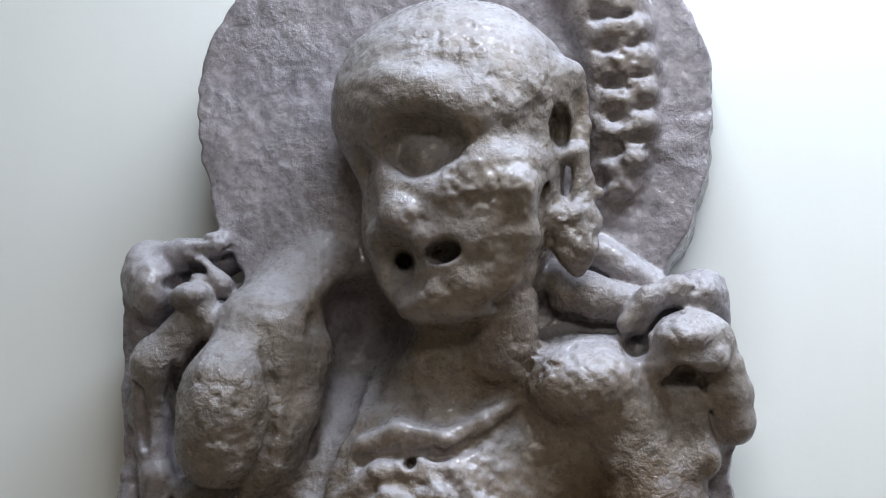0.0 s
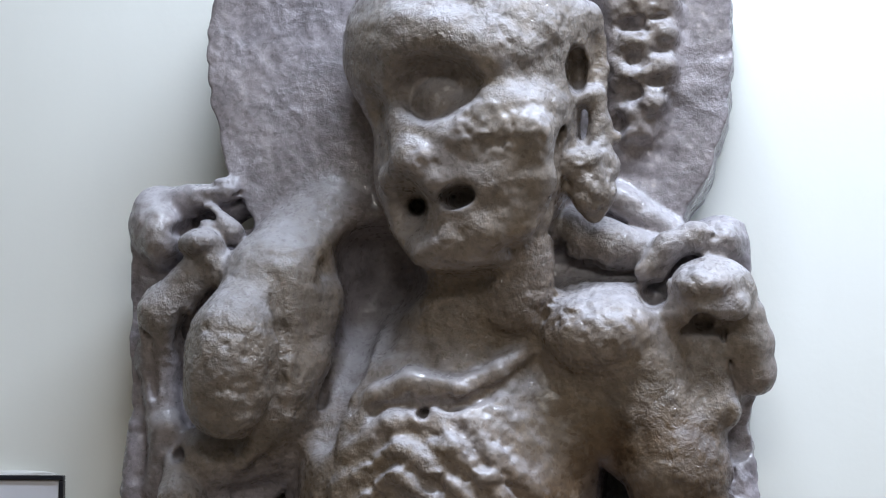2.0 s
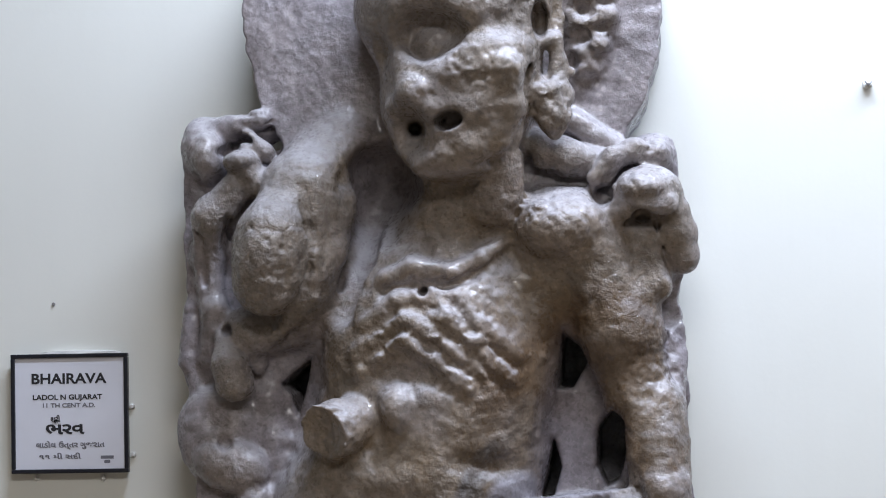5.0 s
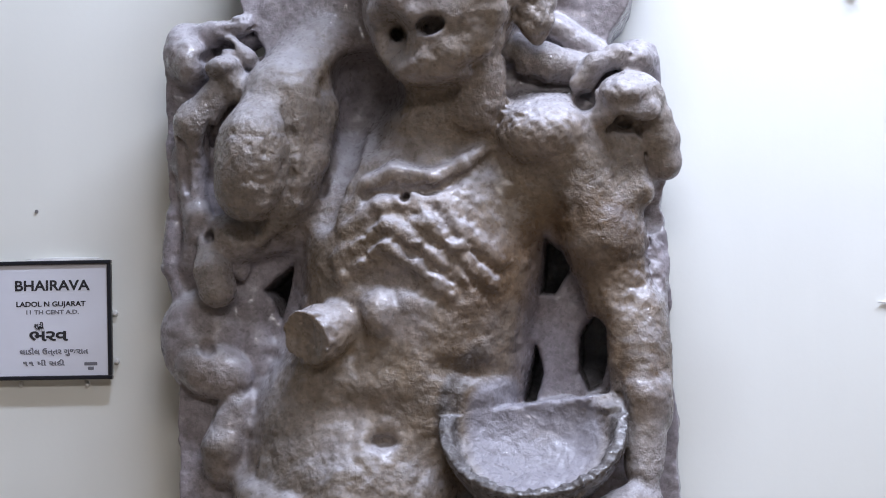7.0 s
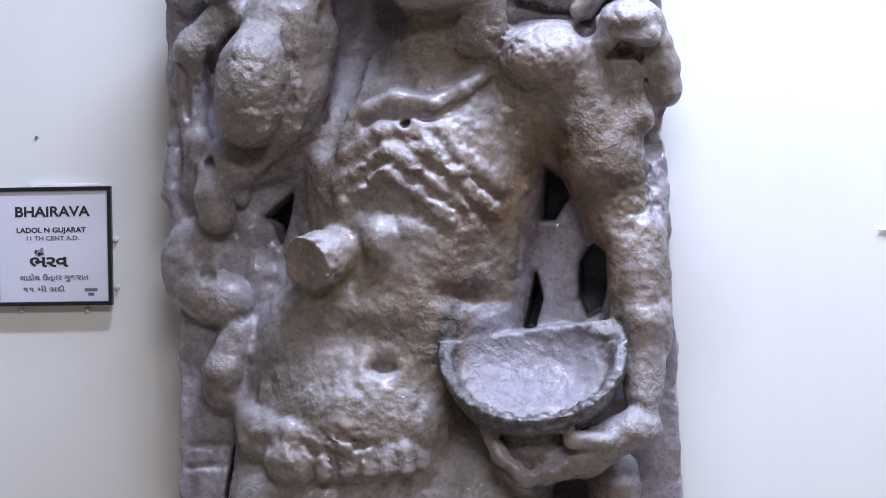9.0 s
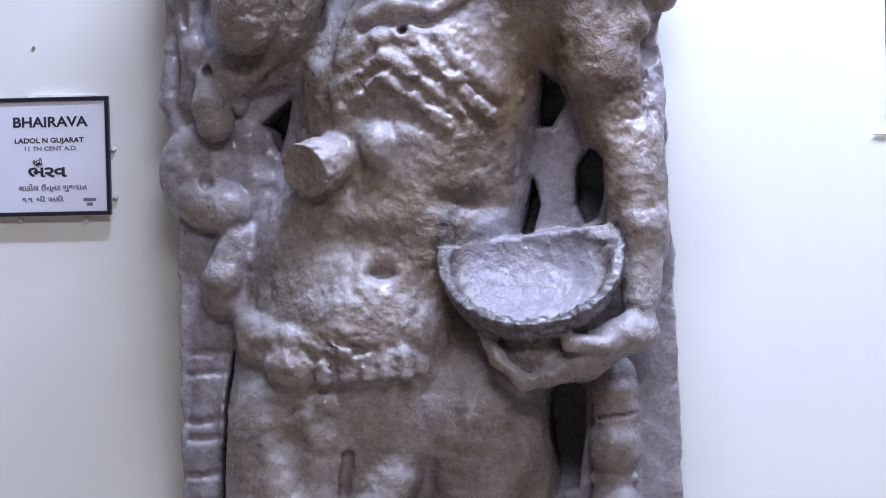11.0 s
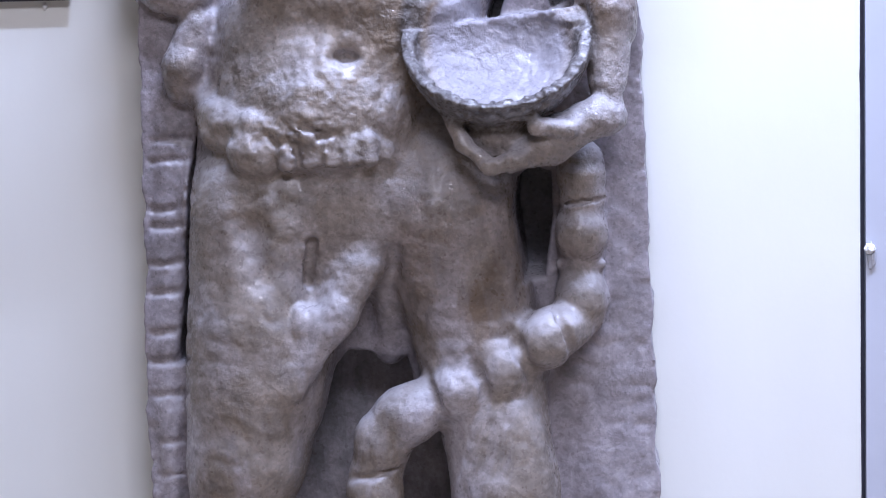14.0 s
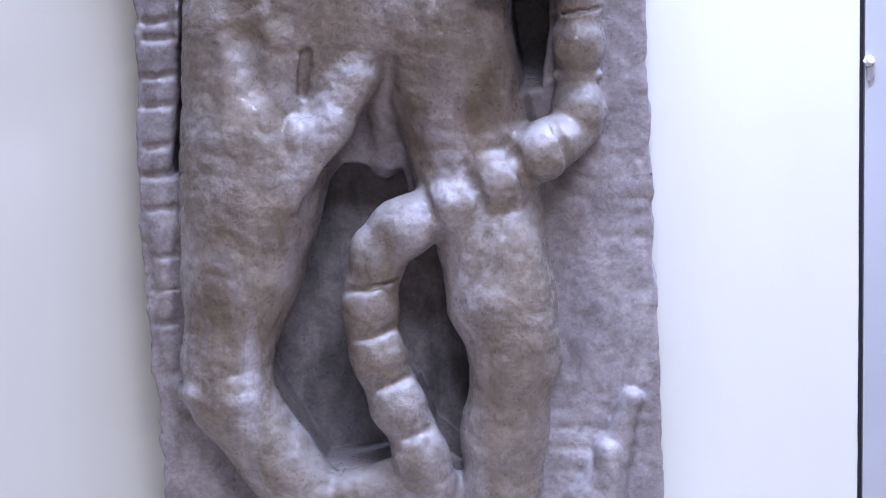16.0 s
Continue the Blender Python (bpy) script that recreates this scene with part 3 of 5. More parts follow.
# ear and its heavy ring
clay.limb((-0.105, -0.225, 1.965), 0.014, (-0.082, -0.212, 1.973), 0.018, 0.01)
clay.limb((-0.082, -0.212, 1.973), 0.018, (-0.068, -0.2, 1.973), 0.014, 0.01)
clay.limb((-0.07, -0.198, 1.98), 0.01, (-0.061, -0.192, 1.955), 0.0085, 0.006)
clay.limb((-0.061, -0.192, 1.955), 0.0085, (-0.059, -0.19, 1.928), 0.0075, 0.006)
clay.limb((-0.059, -0.19, 1.928), 0.0075, (-0.061, -0.194, 1.904), 0.008, 0.006)
clay.limb((-0.095, -0.232, 1.953), 0.01, (-0.095, -0.228, 1.916), 0.008, 0.006)
clay.limb((-0.095, -0.228, 1.916), 0.008, (-0.092, -0.225, 1.884), 0.008, 0.006)
clay.limb((-0.092, -0.225, 1.884), 0.008, (-0.087, -0.222, 1.846), 0.01, 0.006)
clay.limb((-0.095, -0.226, 1.901), 0.009, (-0.062, -0.204, 1.901), 0.009, 0.006)
clay.limb((-0.062, -0.204, 1.901), 0.008, (-0.057, -0.2, 1.874), 0.01, 0.006)
clay.limb((-0.057, -0.2, 1.874), 0.01, (-0.058, -0.204, 1.847), 0.012, 0.006)
clay.limb((-0.059, -0.2, 1.866), 0.011, (-0.044, -0.198, 1.864), 0.0055, 0.005)
clay.limb((-0.072, -0.208, 1.835), 0.026, (-0.065, -0.206, 1.811), 0.02, 0.008)
clay.limb((-0.065, -0.206, 1.811), 0.02, (-0.064, -0.202, 1.79), 0.006, 0.008)
clay.ball((-0.05, -0.2, 1.835), (0.01, 0.014, 0.013), 0.005)
clay.ball((-0.051, -0.2, 1.819), (0.008, 0.012, 0.01), 0.004)
clay.ball((-0.082, -0.222, 1.839), (0.014, 0.014, 0.013), 0.006)
clay.scoop((-0.078, -0.225, 1.923), (0.0105, 0.036, 0.022), 0.004)
clay.scoop((-0.072, -0.222, 1.872), (0.0075, 0.020, 0.021), 0.003)
clay.groove((-0.092, -0.25, 1.881), 0.005, (-0.092, -0.255, 1.838), 0.006, 0.006)
clay.groove((-0.092, -0.255, 1.838), 0.006, (-0.099, -0.245, 1.805), 0.006, 0.006)
clay.rough((-0.069, -0.215, 1.831), (0.04, 0.06, 0.05), 0.0022)
# string of curls beside the head
clay.limb((-0.062, -0.128, 2.085), 0.04, (-0.034, -0.132, 2.039), 0.039, 0.012)
clay.limb((-0.034, -0.132, 2.039), 0.039, (-0.025, -0.132, 1.988), 0.037, 0.012)
clay.limb((-0.025, -0.132, 1.988), 0.037, (-0.024, -0.132, 1.938), 0.035, 0.012)
clay.limb((-0.024, -0.132, 1.938), 0.035, (-0.028, -0.13, 1.894), 0.028, 0.012)
clay.limb((-0.028, -0.13, 1.894), 0.028, (-0.037, -0.124, 1.853), 0.018, 0.012)
clay.ball((-0.02, -0.148, 2.058), (0.015, 0.02, 0.015), 0.006)
clay.scoop((-0.02, -0.168, 2.039), (0.012, 0.016, 0.0055), 0.005)
clay.ball((-0.008, -0.148, 2.029), (0.015, 0.02, 0.015), 0.006)
clay.scoop((-0.008, -0.168, 2.01), (0.012, 0.016, 0.0055), 0.005)
clay.ball((-0.001, -0.148, 1.998), (0.015, 0.02, 0.015), 0.006)
clay.scoop((-0.002, -0.168, 1.98), (0.012, 0.016, 0.0055), 0.005)
clay.ball((-0.001, -0.148, 1.967), (0.015, 0.02, 0.015), 0.006)
clay.scoop((-0.001, -0.168, 1.949), (0.012, 0.016, 0.0055), 0.005)
clay.ball((-0.004, -0.148, 1.936), (0.015, 0.02, 0.015), 0.006)
clay.scoop((-0.004, -0.168, 1.918), (0.012, 0.016, 0.0055), 0.005)
clay.ball((-0.013, -0.148, 1.902), (0.015, 0.02, 0.015), 0.006)
clay.scoop((-0.013, -0.168, 1.884), (0.012, 0.016, 0.0055), 0.005)
clay.ball((-0.041, -0.15, 2.059), (0.019, 0.018, 0.0095), 0.012)
clay.scoop((-0.042, -0.172, 2.039), (0.012, 0.018, 0.0095), 0.01)
clay.ball((-0.032, -0.15, 2.027), (0.019, 0.018, 0.0095), 0.012)
clay.scoop((-0.034, -0.172, 2.006), (0.012, 0.018, 0.0095), 0.01)
clay.ball((-0.028, -0.15, 1.994), (0.019, 0.018, 0.0095), 0.012)
clay.scoop((-0.029, -0.172, 1.974), (0.012, 0.018, 0.0095), 0.01)
clay.ball((-0.027, -0.15, 1.959), (0.019, 0.018, 0.0095), 0.012)
clay.scoop((-0.029, -0.172, 1.939), (0.012, 0.018, 0.0095), 0.01)
clay.ball((-0.03, -0.15, 1.928), (0.019, 0.018, 0.0095), 0.012)
clay.scoop((-0.031, -0.172, 1.909), (0.012, 0.018, 0.0095), 0.01)
clay.ball((-0.028, -0.142, 1.88), (0.018, 0.018, 0.018), 0.008)
clay.scoop((-0.045, -0.16, 1.881), (0.008, 0.02, 0.014), 0.006)
# raised arm and fist
clay.limb((-0.403, -0.190, 1.638), 0.0323, (-0.370, -0.155, 1.732), 0.0496, 0.020)
clay.limb((-0.370, -0.155, 1.732), 0.0496, (-0.303, -0.090, 1.818), 0.0377, 0.020)
clay.limb((-0.322, -0.108, 1.788), 0.0431, (-0.357, -0.155, 1.721), 0.0420, 0.030)
clay.limb((-0.357, -0.155, 1.721), 0.0420, (-0.364, -0.160, 1.644), 0.0356, 0.030)
clay.limb((-0.364, -0.160, 1.644), 0.0356, (-0.377, -0.160, 1.601), 0.0269, 0.030)
clay.ball((-0.402, -0.200, 1.665), (0.046, 0.060, 0.065), 0.020, turn=-8)
clay.limb((-0.398, -0.200, 1.665), 0.0431, (-0.408, -0.205, 1.624), 0.0410, 0.015)
clay.rough((-0.392, -0.250, 1.641), (0.058, 0.090, 0.064), 0.0026)
clay.scoop((-0.275, -0.157, 1.736), (0.052, 0.060, 0.029), 0.025)
clay.groove((-0.275, -0.096, 1.736), 0.0161, (-0.268, -0.176, 1.686), 0.0140, 0.030)
clay.scoop((-0.234, -0.281, 1.790), (0.021, 0.050, 0.031), 0.015)
clay.groove((-0.292, -0.103, 1.713), 0.0193, (-0.302, -0.167, 1.644), 0.0172, 0.020)
clay.groove((-0.302, -0.167, 1.644), 0.0172, (-0.319, -0.180, 1.589), 0.0140, 0.020)
clay.ball((-0.489, -0.120, 1.781), (0.025, 0.045, 0.036), 0.010)
clay.limb((-0.494, -0.120, 1.815), 0.0141, (-0.451, -0.135, 1.817), 0.0130, 0.006)
clay.limb((-0.451, -0.135, 1.817), 0.0130, (-0.425, -0.140, 1.824), 0.0130, 0.006)
clay.ball((-0.443, -0.165, 1.771), (0.020, 0.030, 0.015), 0.004)
clay.limb((-0.438, -0.160, 1.766), 0.0162, (-0.424, -0.160, 1.744), 0.0173, 0.006)
clay.limb((-0.437, -0.150, 1.800), 0.0108, (-0.415, -0.155, 1.783), 0.0108, 0.004)
clay.groove((-0.466, -0.152, 1.783), 0.0043, (-0.458, -0.111, 1.798), 0.0049, 0.004)
clay.groove((-0.458, -0.111, 1.798), 0.0049, (-0.438, -0.141, 1.792), 0.0054, 0.004)
clay.groove((-0.438, -0.141, 1.792), 0.0054, (-0.425, -0.146, 1.778), 0.0038, 0.004)
clay.limb((-0.453, -0.155, 1.739), 0.0205, (-0.483, -0.150, 1.706), 0.0238, 0.010)
clay.limb((-0.483, -0.150, 1.706), 0.0238, (-0.493, -0.130, 1.658), 0.0195, 0.010)
clay.limb((-0.493, -0.130, 1.658), 0.0195, (-0.487, -0.130, 1.591), 0.0162, 0.010)
clay.limb((-0.511, -0.115, 1.770), 0.0081, (-0.513, -0.115, 1.681), 0.0081, 0.006)
clay.limb((-0.513, -0.115, 1.681), 0.0081, (-0.511, -0.115, 1.592), 0.0081, 0.006)
clay.groove((-0.472, -0.109, 1.678), 0.0054, (-0.456, -0.145, 1.706), 0.0049, 0.006)
clay.groove((-0.503, -0.139, 1.757), 0.0032, (-0.497, -0.158, 1.678), 0.0038, 0.006)
clay.groove((-0.497, -0.158, 1.678), 0.0038, (-0.494, -0.141, 1.624), 0.0032, 0.006)
clay.scoop((-0.419, -0.267, 1.687), (0.003, 0.020, 0.005), 0.002)
clay.limb((-0.33, -0.145, 1.774), 0.022, (-0.332, -0.158, 1.718), 0.024, 0.012)
clay.limb((-0.332, -0.158, 1.718), 0.024, (-0.338, -0.165, 1.663), 0.022, 0.012)
clay.limb((-0.338, -0.165, 1.663), 0.022, (-0.36, -0.16, 1.611), 0.018, 0.012)
clay.limb((-0.36, -0.16, 1.611), 0.018, (-0.383, -0.155, 1.582), 0.014, 0.012)
clay.groove((-0.361, -0.215, 1.732), 0.004, (-0.354, -0.212, 1.684), 0.005, 0.01)
clay.groove((-0.354, -0.212, 1.684), 0.005, (-0.359, -0.208, 1.636), 0.005, 0.01)
clay.groove((-0.359, -0.208, 1.636), 0.005, (-0.379, -0.2, 1.593), 0.004, 0.01)
clay.scoop((-0.274, -0.14, 1.76), (0.04, 0.055, 0.03), 0.015)
clay.groove((-0.305, -0.15, 1.751), 0.008, (-0.316, -0.15, 1.685), 0.008, 0.006)
clay.groove((-0.316, -0.15, 1.685), 0.008, (-0.331, -0.15, 1.619), 0.007, 0.006)
clay.scoop((-0.465, -0.165, 1.68), (0.008, 0.045, 0.026), 0.006, turn=-12)
clay.scoop((-0.463, -0.15, 1.789), (0.014, 0.04, 0.007), 0.005, turn=35)
clay.scoop((-0.444, -0.15, 1.798), (0.014, 0.036, 0.008), 0.005, turn=-20)
clay.ball((-0.453, -0.16, 1.77), (0.014, 0.024, 0.012), 0.005)
clay.ball((-0.434, -0.16, 1.756), (0.013, 0.022, 0.013), 0.005)
clay.limb((-0.44, -0.15, 1.786), 0.009, (-0.414, -0.145, 1.779), 0.011, 0.006)
# club and drum at the side
clay.limb((-0.482, -0.140, 1.595), 0.0162, (-0.492, -0.122, 1.535), 0.0165, 0.010)
clay.limb((-0.437, -0.140, 1.567), 0.0336, (-0.376, -0.130, 1.576), 0.0282, 0.015)
clay.limb((-0.406, -0.164, 1.559), 0.0081, (-0.357, -0.185, 1.605), 0.0094, 0.010)
clay.ball((-0.48, -0.112, 1.443), (0.057, 0.04, 0.067), 0.003)
clay.ball((-0.467, -0.136, 1.408), (0.05, 0.026, 0.036), 0.003, turn=-18)
clay.scoop((-0.486, -0.166, 1.466), (0.04, 0.02, 0.02), 0.01, turn=-25)
clay.scoop((-0.471, -0.163, 1.434), (0.01, 0.018, 0.01), 0.004)
clay.limb((-0.468, -0.148, 1.562), 0.012, (-0.462, -0.164, 1.527), 0.021, 0.006)
clay.limb((-0.462, -0.164, 1.527), 0.021, (-0.457, -0.16, 1.505), 0.0235, 0.006)
clay.scoop((-0.466, -0.16, 1.568), (0.007, 0.02, 0.008), 0.003)
clay.limb((-0.446, -0.138, 1.564), 0.014, (-0.431, -0.136, 1.525), 0.01, 0.008)
clay.limb((-0.424, -0.106, 1.482), 0.028, (-0.418, -0.108, 1.434), 0.029, 0.006)
clay.limb((-0.418, -0.108, 1.434), 0.029, (-0.416, -0.108, 1.378), 0.024, 0.006)
clay.limb((-0.437, -0.13, 1.362), 0.024, (-0.455, -0.138, 1.312), 0.027, 0.008)
clay.limb((-0.455, -0.138, 1.312), 0.027, (-0.459, -0.136, 1.291), 0.024, 0.008)
clay.limb((-0.516, -0.118, 1.594), 0.01, (-0.522, -0.116, 1.532), 0.011, 0.006)
clay.limb((-0.522, -0.116, 1.532), 0.011, (-0.509, -0.114, 1.497), 0.012, 0.006)
# chest: collar bone, ribs, breast, broken arm
clay.limb((-0.280, -0.205, 1.600), 0.0087, (-0.267, -0.208, 1.626), 0.0100, 0.008)
clay.limb((-0.267, -0.208, 1.626), 0.0100, (-0.234, -0.212, 1.638), 0.0114, 0.008)
clay.limb((-0.234, -0.212, 1.638), 0.0114, (-0.187, -0.217, 1.631), 0.0100, 0.008)
clay.limb((-0.187, -0.217, 1.631), 0.0100, (-0.155, -0.202, 1.646), 0.0094, 0.008)
clay.limb((-0.155, -0.202, 1.646), 0.0094, (-0.126, -0.179, 1.671), 0.0087, 0.008)
clay.groove((-0.268, -0.217, 1.609), 0.0060, (-0.234, -0.220, 1.616), 0.0054, 0.006)
clay.groove((-0.234, -0.220, 1.616), 0.0054, (-0.187, -0.220, 1.615), 0.0054, 0.006)
clay.groove((-0.187, -0.220, 1.615), 0.0054, (-0.148, -0.205, 1.632), 0.0054, 0.006)
clay.limb((-0.209, -0.220, 1.608), 0.0067, (-0.187, -0.231, 1.577), 0.0080, 0.008)
clay.limb((-0.224, -0.223, 1.602), 0.0067, (-0.255, -0.218, 1.602), 0.0080, 0.008)
clay.scoop((-0.221, -0.226, 1.608), (0.007, 0.030, 0.007), 0.003)
clay.limb((-0.239, -0.228, 1.575), 0.0060, (-0.205, -0.232, 1.554), 0.0067, 0.014)
clay.limb((-0.205, -0.232, 1.554), 0.0067, (-0.148, -0.217, 1.512), 0.0060, 0.014)
clay.groove((-0.244, -0.235, 1.562), 0.0034, (-0.210, -0.238, 1.541), 0.0034, 0.011)
clay.groove((-0.210, -0.238, 1.541), 0.0034, (-0.153, -0.225, 1.500), 0.0034, 0.011)
clay.limb((-0.242, -0.228, 1.547), 0.0060, (-0.214, -0.232, 1.523), 0.0067, 0.014)
clay.limb((-0.214, -0.232, 1.523), 0.0067, (-0.173, -0.221, 1.495), 0.0060, 0.014)
clay.groove((-0.247, -0.235, 1.534), 0.0034, (-0.219, -0.234, 1.510), 0.0034, 0.011)
clay.groove((-0.219, -0.234, 1.510), 0.0034, (-0.178, -0.229, 1.483), 0.0034, 0.011)
clay.limb((-0.181, -0.218, 1.603), 0.0060, (-0.155, -0.218, 1.568), 0.0067, 0.014)
clay.limb((-0.155, -0.218, 1.568), 0.0067, (-0.114, -0.201, 1.530), 0.0060, 0.014)
clay.groove((-0.185, -0.235, 1.589), 0.0034, (-0.160, -0.228, 1.555), 0.0034, 0.011)
clay.groove((-0.160, -0.228, 1.555), 0.0034, (-0.119, -0.209, 1.518), 0.0034, 0.011)
clay.limb((-0.197, -0.232, 1.578), 0.0060, (-0.162, -0.222, 1.547), 0.0067, 0.014)
clay.limb((-0.162, -0.222, 1.547), 0.0067, (-0.124, -0.207, 1.507), 0.0060, 0.014)
clay.groove((-0.202, -0.239, 1.564), 0.0034, (-0.166, -0.234, 1.534), 0.0034, 0.011)
clay.groove((-0.166, -0.234, 1.534), 0.0034, (-0.129, -0.215, 1.495), 0.0034, 0.011)
clay.limb((-0.247, -0.232, 1.552), 0.0060, (-0.295, -0.207, 1.515), 0.0060, 0.014)
clay.groove((-0.251, -0.235, 1.539), 0.0034, (-0.291, -0.219, 1.503), 0.0034, 0.011)
clay.limb((-0.244, -0.228, 1.578), 0.0060, (-0.299, -0.207, 1.540), 0.0060, 0.014)
clay.groove((-0.248, -0.235, 1.565), 0.0034, (-0.295, -0.219, 1.528), 0.0034, 0.011)
clay.limb((-0.254, -0.222, 1.597), 0.0060, (-0.290, -0.207, 1.573), 0.0060, 0.014)
clay.groove((-0.258, -0.229, 1.584), 0.0034, (-0.285, -0.225, 1.561), 0.0034, 0.011)
clay.scoop((-0.252, -0.250, 1.510), (0.053, 0.030, 0.026), 0.020)
clay.ball((-0.254, -0.220, 1.472), (0.020, 0.024, 0.029), 0.010)
clay.limb((-0.285, -0.181, 1.461), 0.0334, (-0.324, -0.221, 1.450), 0.0334, 0.006)
clay.limb((-0.324, -0.221, 1.450), 0.0334, (-0.355, -0.261, 1.441), 0.0327, 0.006)
clay.limb((-0.323, -0.181, 1.423), 0.0308, (-0.348, -0.161, 1.355), 0.0321, 0.020)
clay.scoop((-0.373, -0.294, 1.425), (0.075, 0.075, 0.075), 0.001)
clay.groove((-0.184, -0.225, 1.406), 0.0053, (-0.117, -0.189, 1.399), 0.0060, 0.020)
# far shoulder, scarf, hooked fist
clay.limb((-0.103, -0.150, 1.784), 0.0246, (-0.052, -0.155, 1.767), 0.0225, 0.005)
clay.limb((-0.052, -0.155, 1.767), 0.0225, (-0.009, -0.145, 1.759), 0.0193, 0.005)
clay.limb((-0.047, -0.140, 1.812), 0.0160, (0.010, -0.140, 1.776), 0.0150, 0.005)
clay.groove((-0.105, -0.211, 1.779), 0.0053, (-0.098, -0.146, 1.760), 0.0064, 0.006)
clay.groove((-0.098, -0.146, 1.760), 0.0064, (-0.062, -0.161, 1.749), 0.0048, 0.006)
clay.ball((0.048, -0.115, 1.766), (0.026, 0.045, 0.025), 0.010)
clay.ball((0.047, -0.125, 1.670), (0.039, 0.050, 0.065), 0.020)
clay.limb((-0.014, -0.155, 1.734), 0.0139, (-0.000, -0.160, 1.758), 0.0128, 0.006)
clay.limb((-0.000, -0.160, 1.758), 0.0128, (0.029, -0.155, 1.771), 0.0128, 0.006)
clay.limb((0.029, -0.155, 1.771), 0.0128, (0.043, -0.145, 1.759), 0.0117, 0.006)
clay.ball((0.035, -0.185, 1.726), (0.033, 0.045, 0.022), 0.008)
clay.limb((0.003, -0.185, 1.705), 0.0128, (0.030, -0.200, 1.722), 0.0160, 0.008)
clay.limb((0.030, -0.200, 1.722), 0.0160, (0.063, -0.185, 1.715), 0.0160, 0.008)
clay.scoop((-0.012, -0.176, 1.722), (0.012, 0.040, 0.011), 0.006)
clay.groove((0.003, -0.196, 1.731), 0.0043, (0.021, -0.147, 1.753), 0.0048, 0.005)
clay.limb((0.023, -0.150, 1.680), 0.0202, (0.047, -0.150, 1.620), 0.0181, 0.010)
clay.limb((0.064, -0.165, 1.722), 0.0202, (0.077, -0.155, 1.674), 0.0213, 0.010)
clay.limb((0.077, -0.155, 1.674), 0.0213, (0.082, -0.150, 1.644), 0.0159, 0.010)
clay.ball((0.088, -0.145, 1.648), (0.011, 0.020, 0.014), 0.008)
clay.groove((0.031, -0.139, 1.695), 0.0069, (0.015, -0.157, 1.674), 0.0053, 0.006)
clay.groove((0.015, -0.157, 1.674), 0.0053, (0.010, -0.147, 1.653), 0.0048, 0.006)
clay.groove((0.053, -0.170, 1.684), 0.0043, (0.061, -0.156, 1.620), 0.0043, 0.008)
clay.limb((-0.02, -0.168, 1.741), 0.01, (0.003, -0.168, 1.766), 0.0115, 0.006)
clay.limb((0.003, -0.168, 1.766), 0.0115, (0.026, -0.16, 1.776), 0.012, 0.006)
clay.limb((0.026, -0.16, 1.776), 0.012, (0.042, -0.15, 1.772), 0.012, 0.006)
clay.scoop((-0.01, -0.185, 1.719), (0.011, 0.05, 0.014), 0.004, turn=-30)
clay.scoop((0.026, -0.19, 1.753), (0.022, 0.022, 0.008), 0.006, turn=20)
clay.ball((0.043, -0.176, 1.729), (0.036, 0.036, 0.024), 0.012)
clay.limb((0.008, -0.19, 1.696), 0.011, (0.037, -0.208, 1.708), 0.013, 0.006)
clay.limb((0.037, -0.208, 1.708), 0.013, (0.066, -0.196, 1.707), 0.013, 0.006)
clay.scoop((0.036, -0.2, 1.691), (0.012, 0.045, 0.009), 0.004)
clay.limb((0.037, -0.16, 1.67), 0.016, (0.049, -0.158, 1.612), 0.02, 0.008)
clay.ball((0.055, -0.164, 1.611), (0.013, 0.016, 0.012), 0.006)
clay.groove((0.068, -0.19, 1.682), 0.005, (0.069, -0.185, 1.64), 0.005, 0.006)
clay.groove((0.069, -0.185, 1.64), 0.005, (0.059, -0.178, 1.599), 0.005, 0.006)
clay.limb((0.076, -0.165, 1.696), 0.018, (0.084, -0.15, 1.643), 0.018, 0.008)
clay.rough((0.025, -0.2, 1.725), (0.05, 0.08, 0.05), 0.001)
# lowered arm
clay.limb((-0.023, -0.150, 1.646), 0.0531, (0.008, -0.150, 1.558), 0.0465, 0.020)
clay.limb((0.008, -0.150, 1.558), 0.0465, (0.030, -0.150, 1.470), 0.0385, 0.020)
clay.limb((0.030, -0.150, 1.470), 0.0384, (0.046, -0.165, 1.417), 0.0344, 0.015)
clay.limb((0.046, -0.165, 1.417), 0.0344, (0.044, -0.180, 1.331), 0.0278, 0.015)
clay.limb((-0.093, -0.135, 1.621), 0.0439, (-0.101, -0.130, 1.533), 0.0319, 0.025)
clay.limb((0.069, -0.119, 1.557), 0.0132, (0.071, -0.183, 1.344), 0.0146, 0.010)
clay.limb((-0.050, -0.095, 1.477), 0.0265, (-0.059, -0.090, 1.381), 0.0279, 0.012)
clay.groove((0.069, -0.197, 1.43), 0.004, (0.056, -0.208, 1.371), 0.004, 0.006)
clay.groove((0.056, -0.208, 1.371), 0.004, (0.041, -0.226, 1.31), 0.004, 0.006)
clay.limb((0.079, -0.168, 1.429), 0.007, (0.068, -0.19, 1.37), 0.007, 0.005)
clay.limb((0.068, -0.19, 1.37), 0.007, (0.052, -0.212, 1.299), 0.007, 0.005)
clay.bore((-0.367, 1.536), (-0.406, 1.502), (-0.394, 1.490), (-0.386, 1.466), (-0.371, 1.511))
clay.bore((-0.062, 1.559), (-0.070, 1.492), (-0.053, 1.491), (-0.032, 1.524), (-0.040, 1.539))
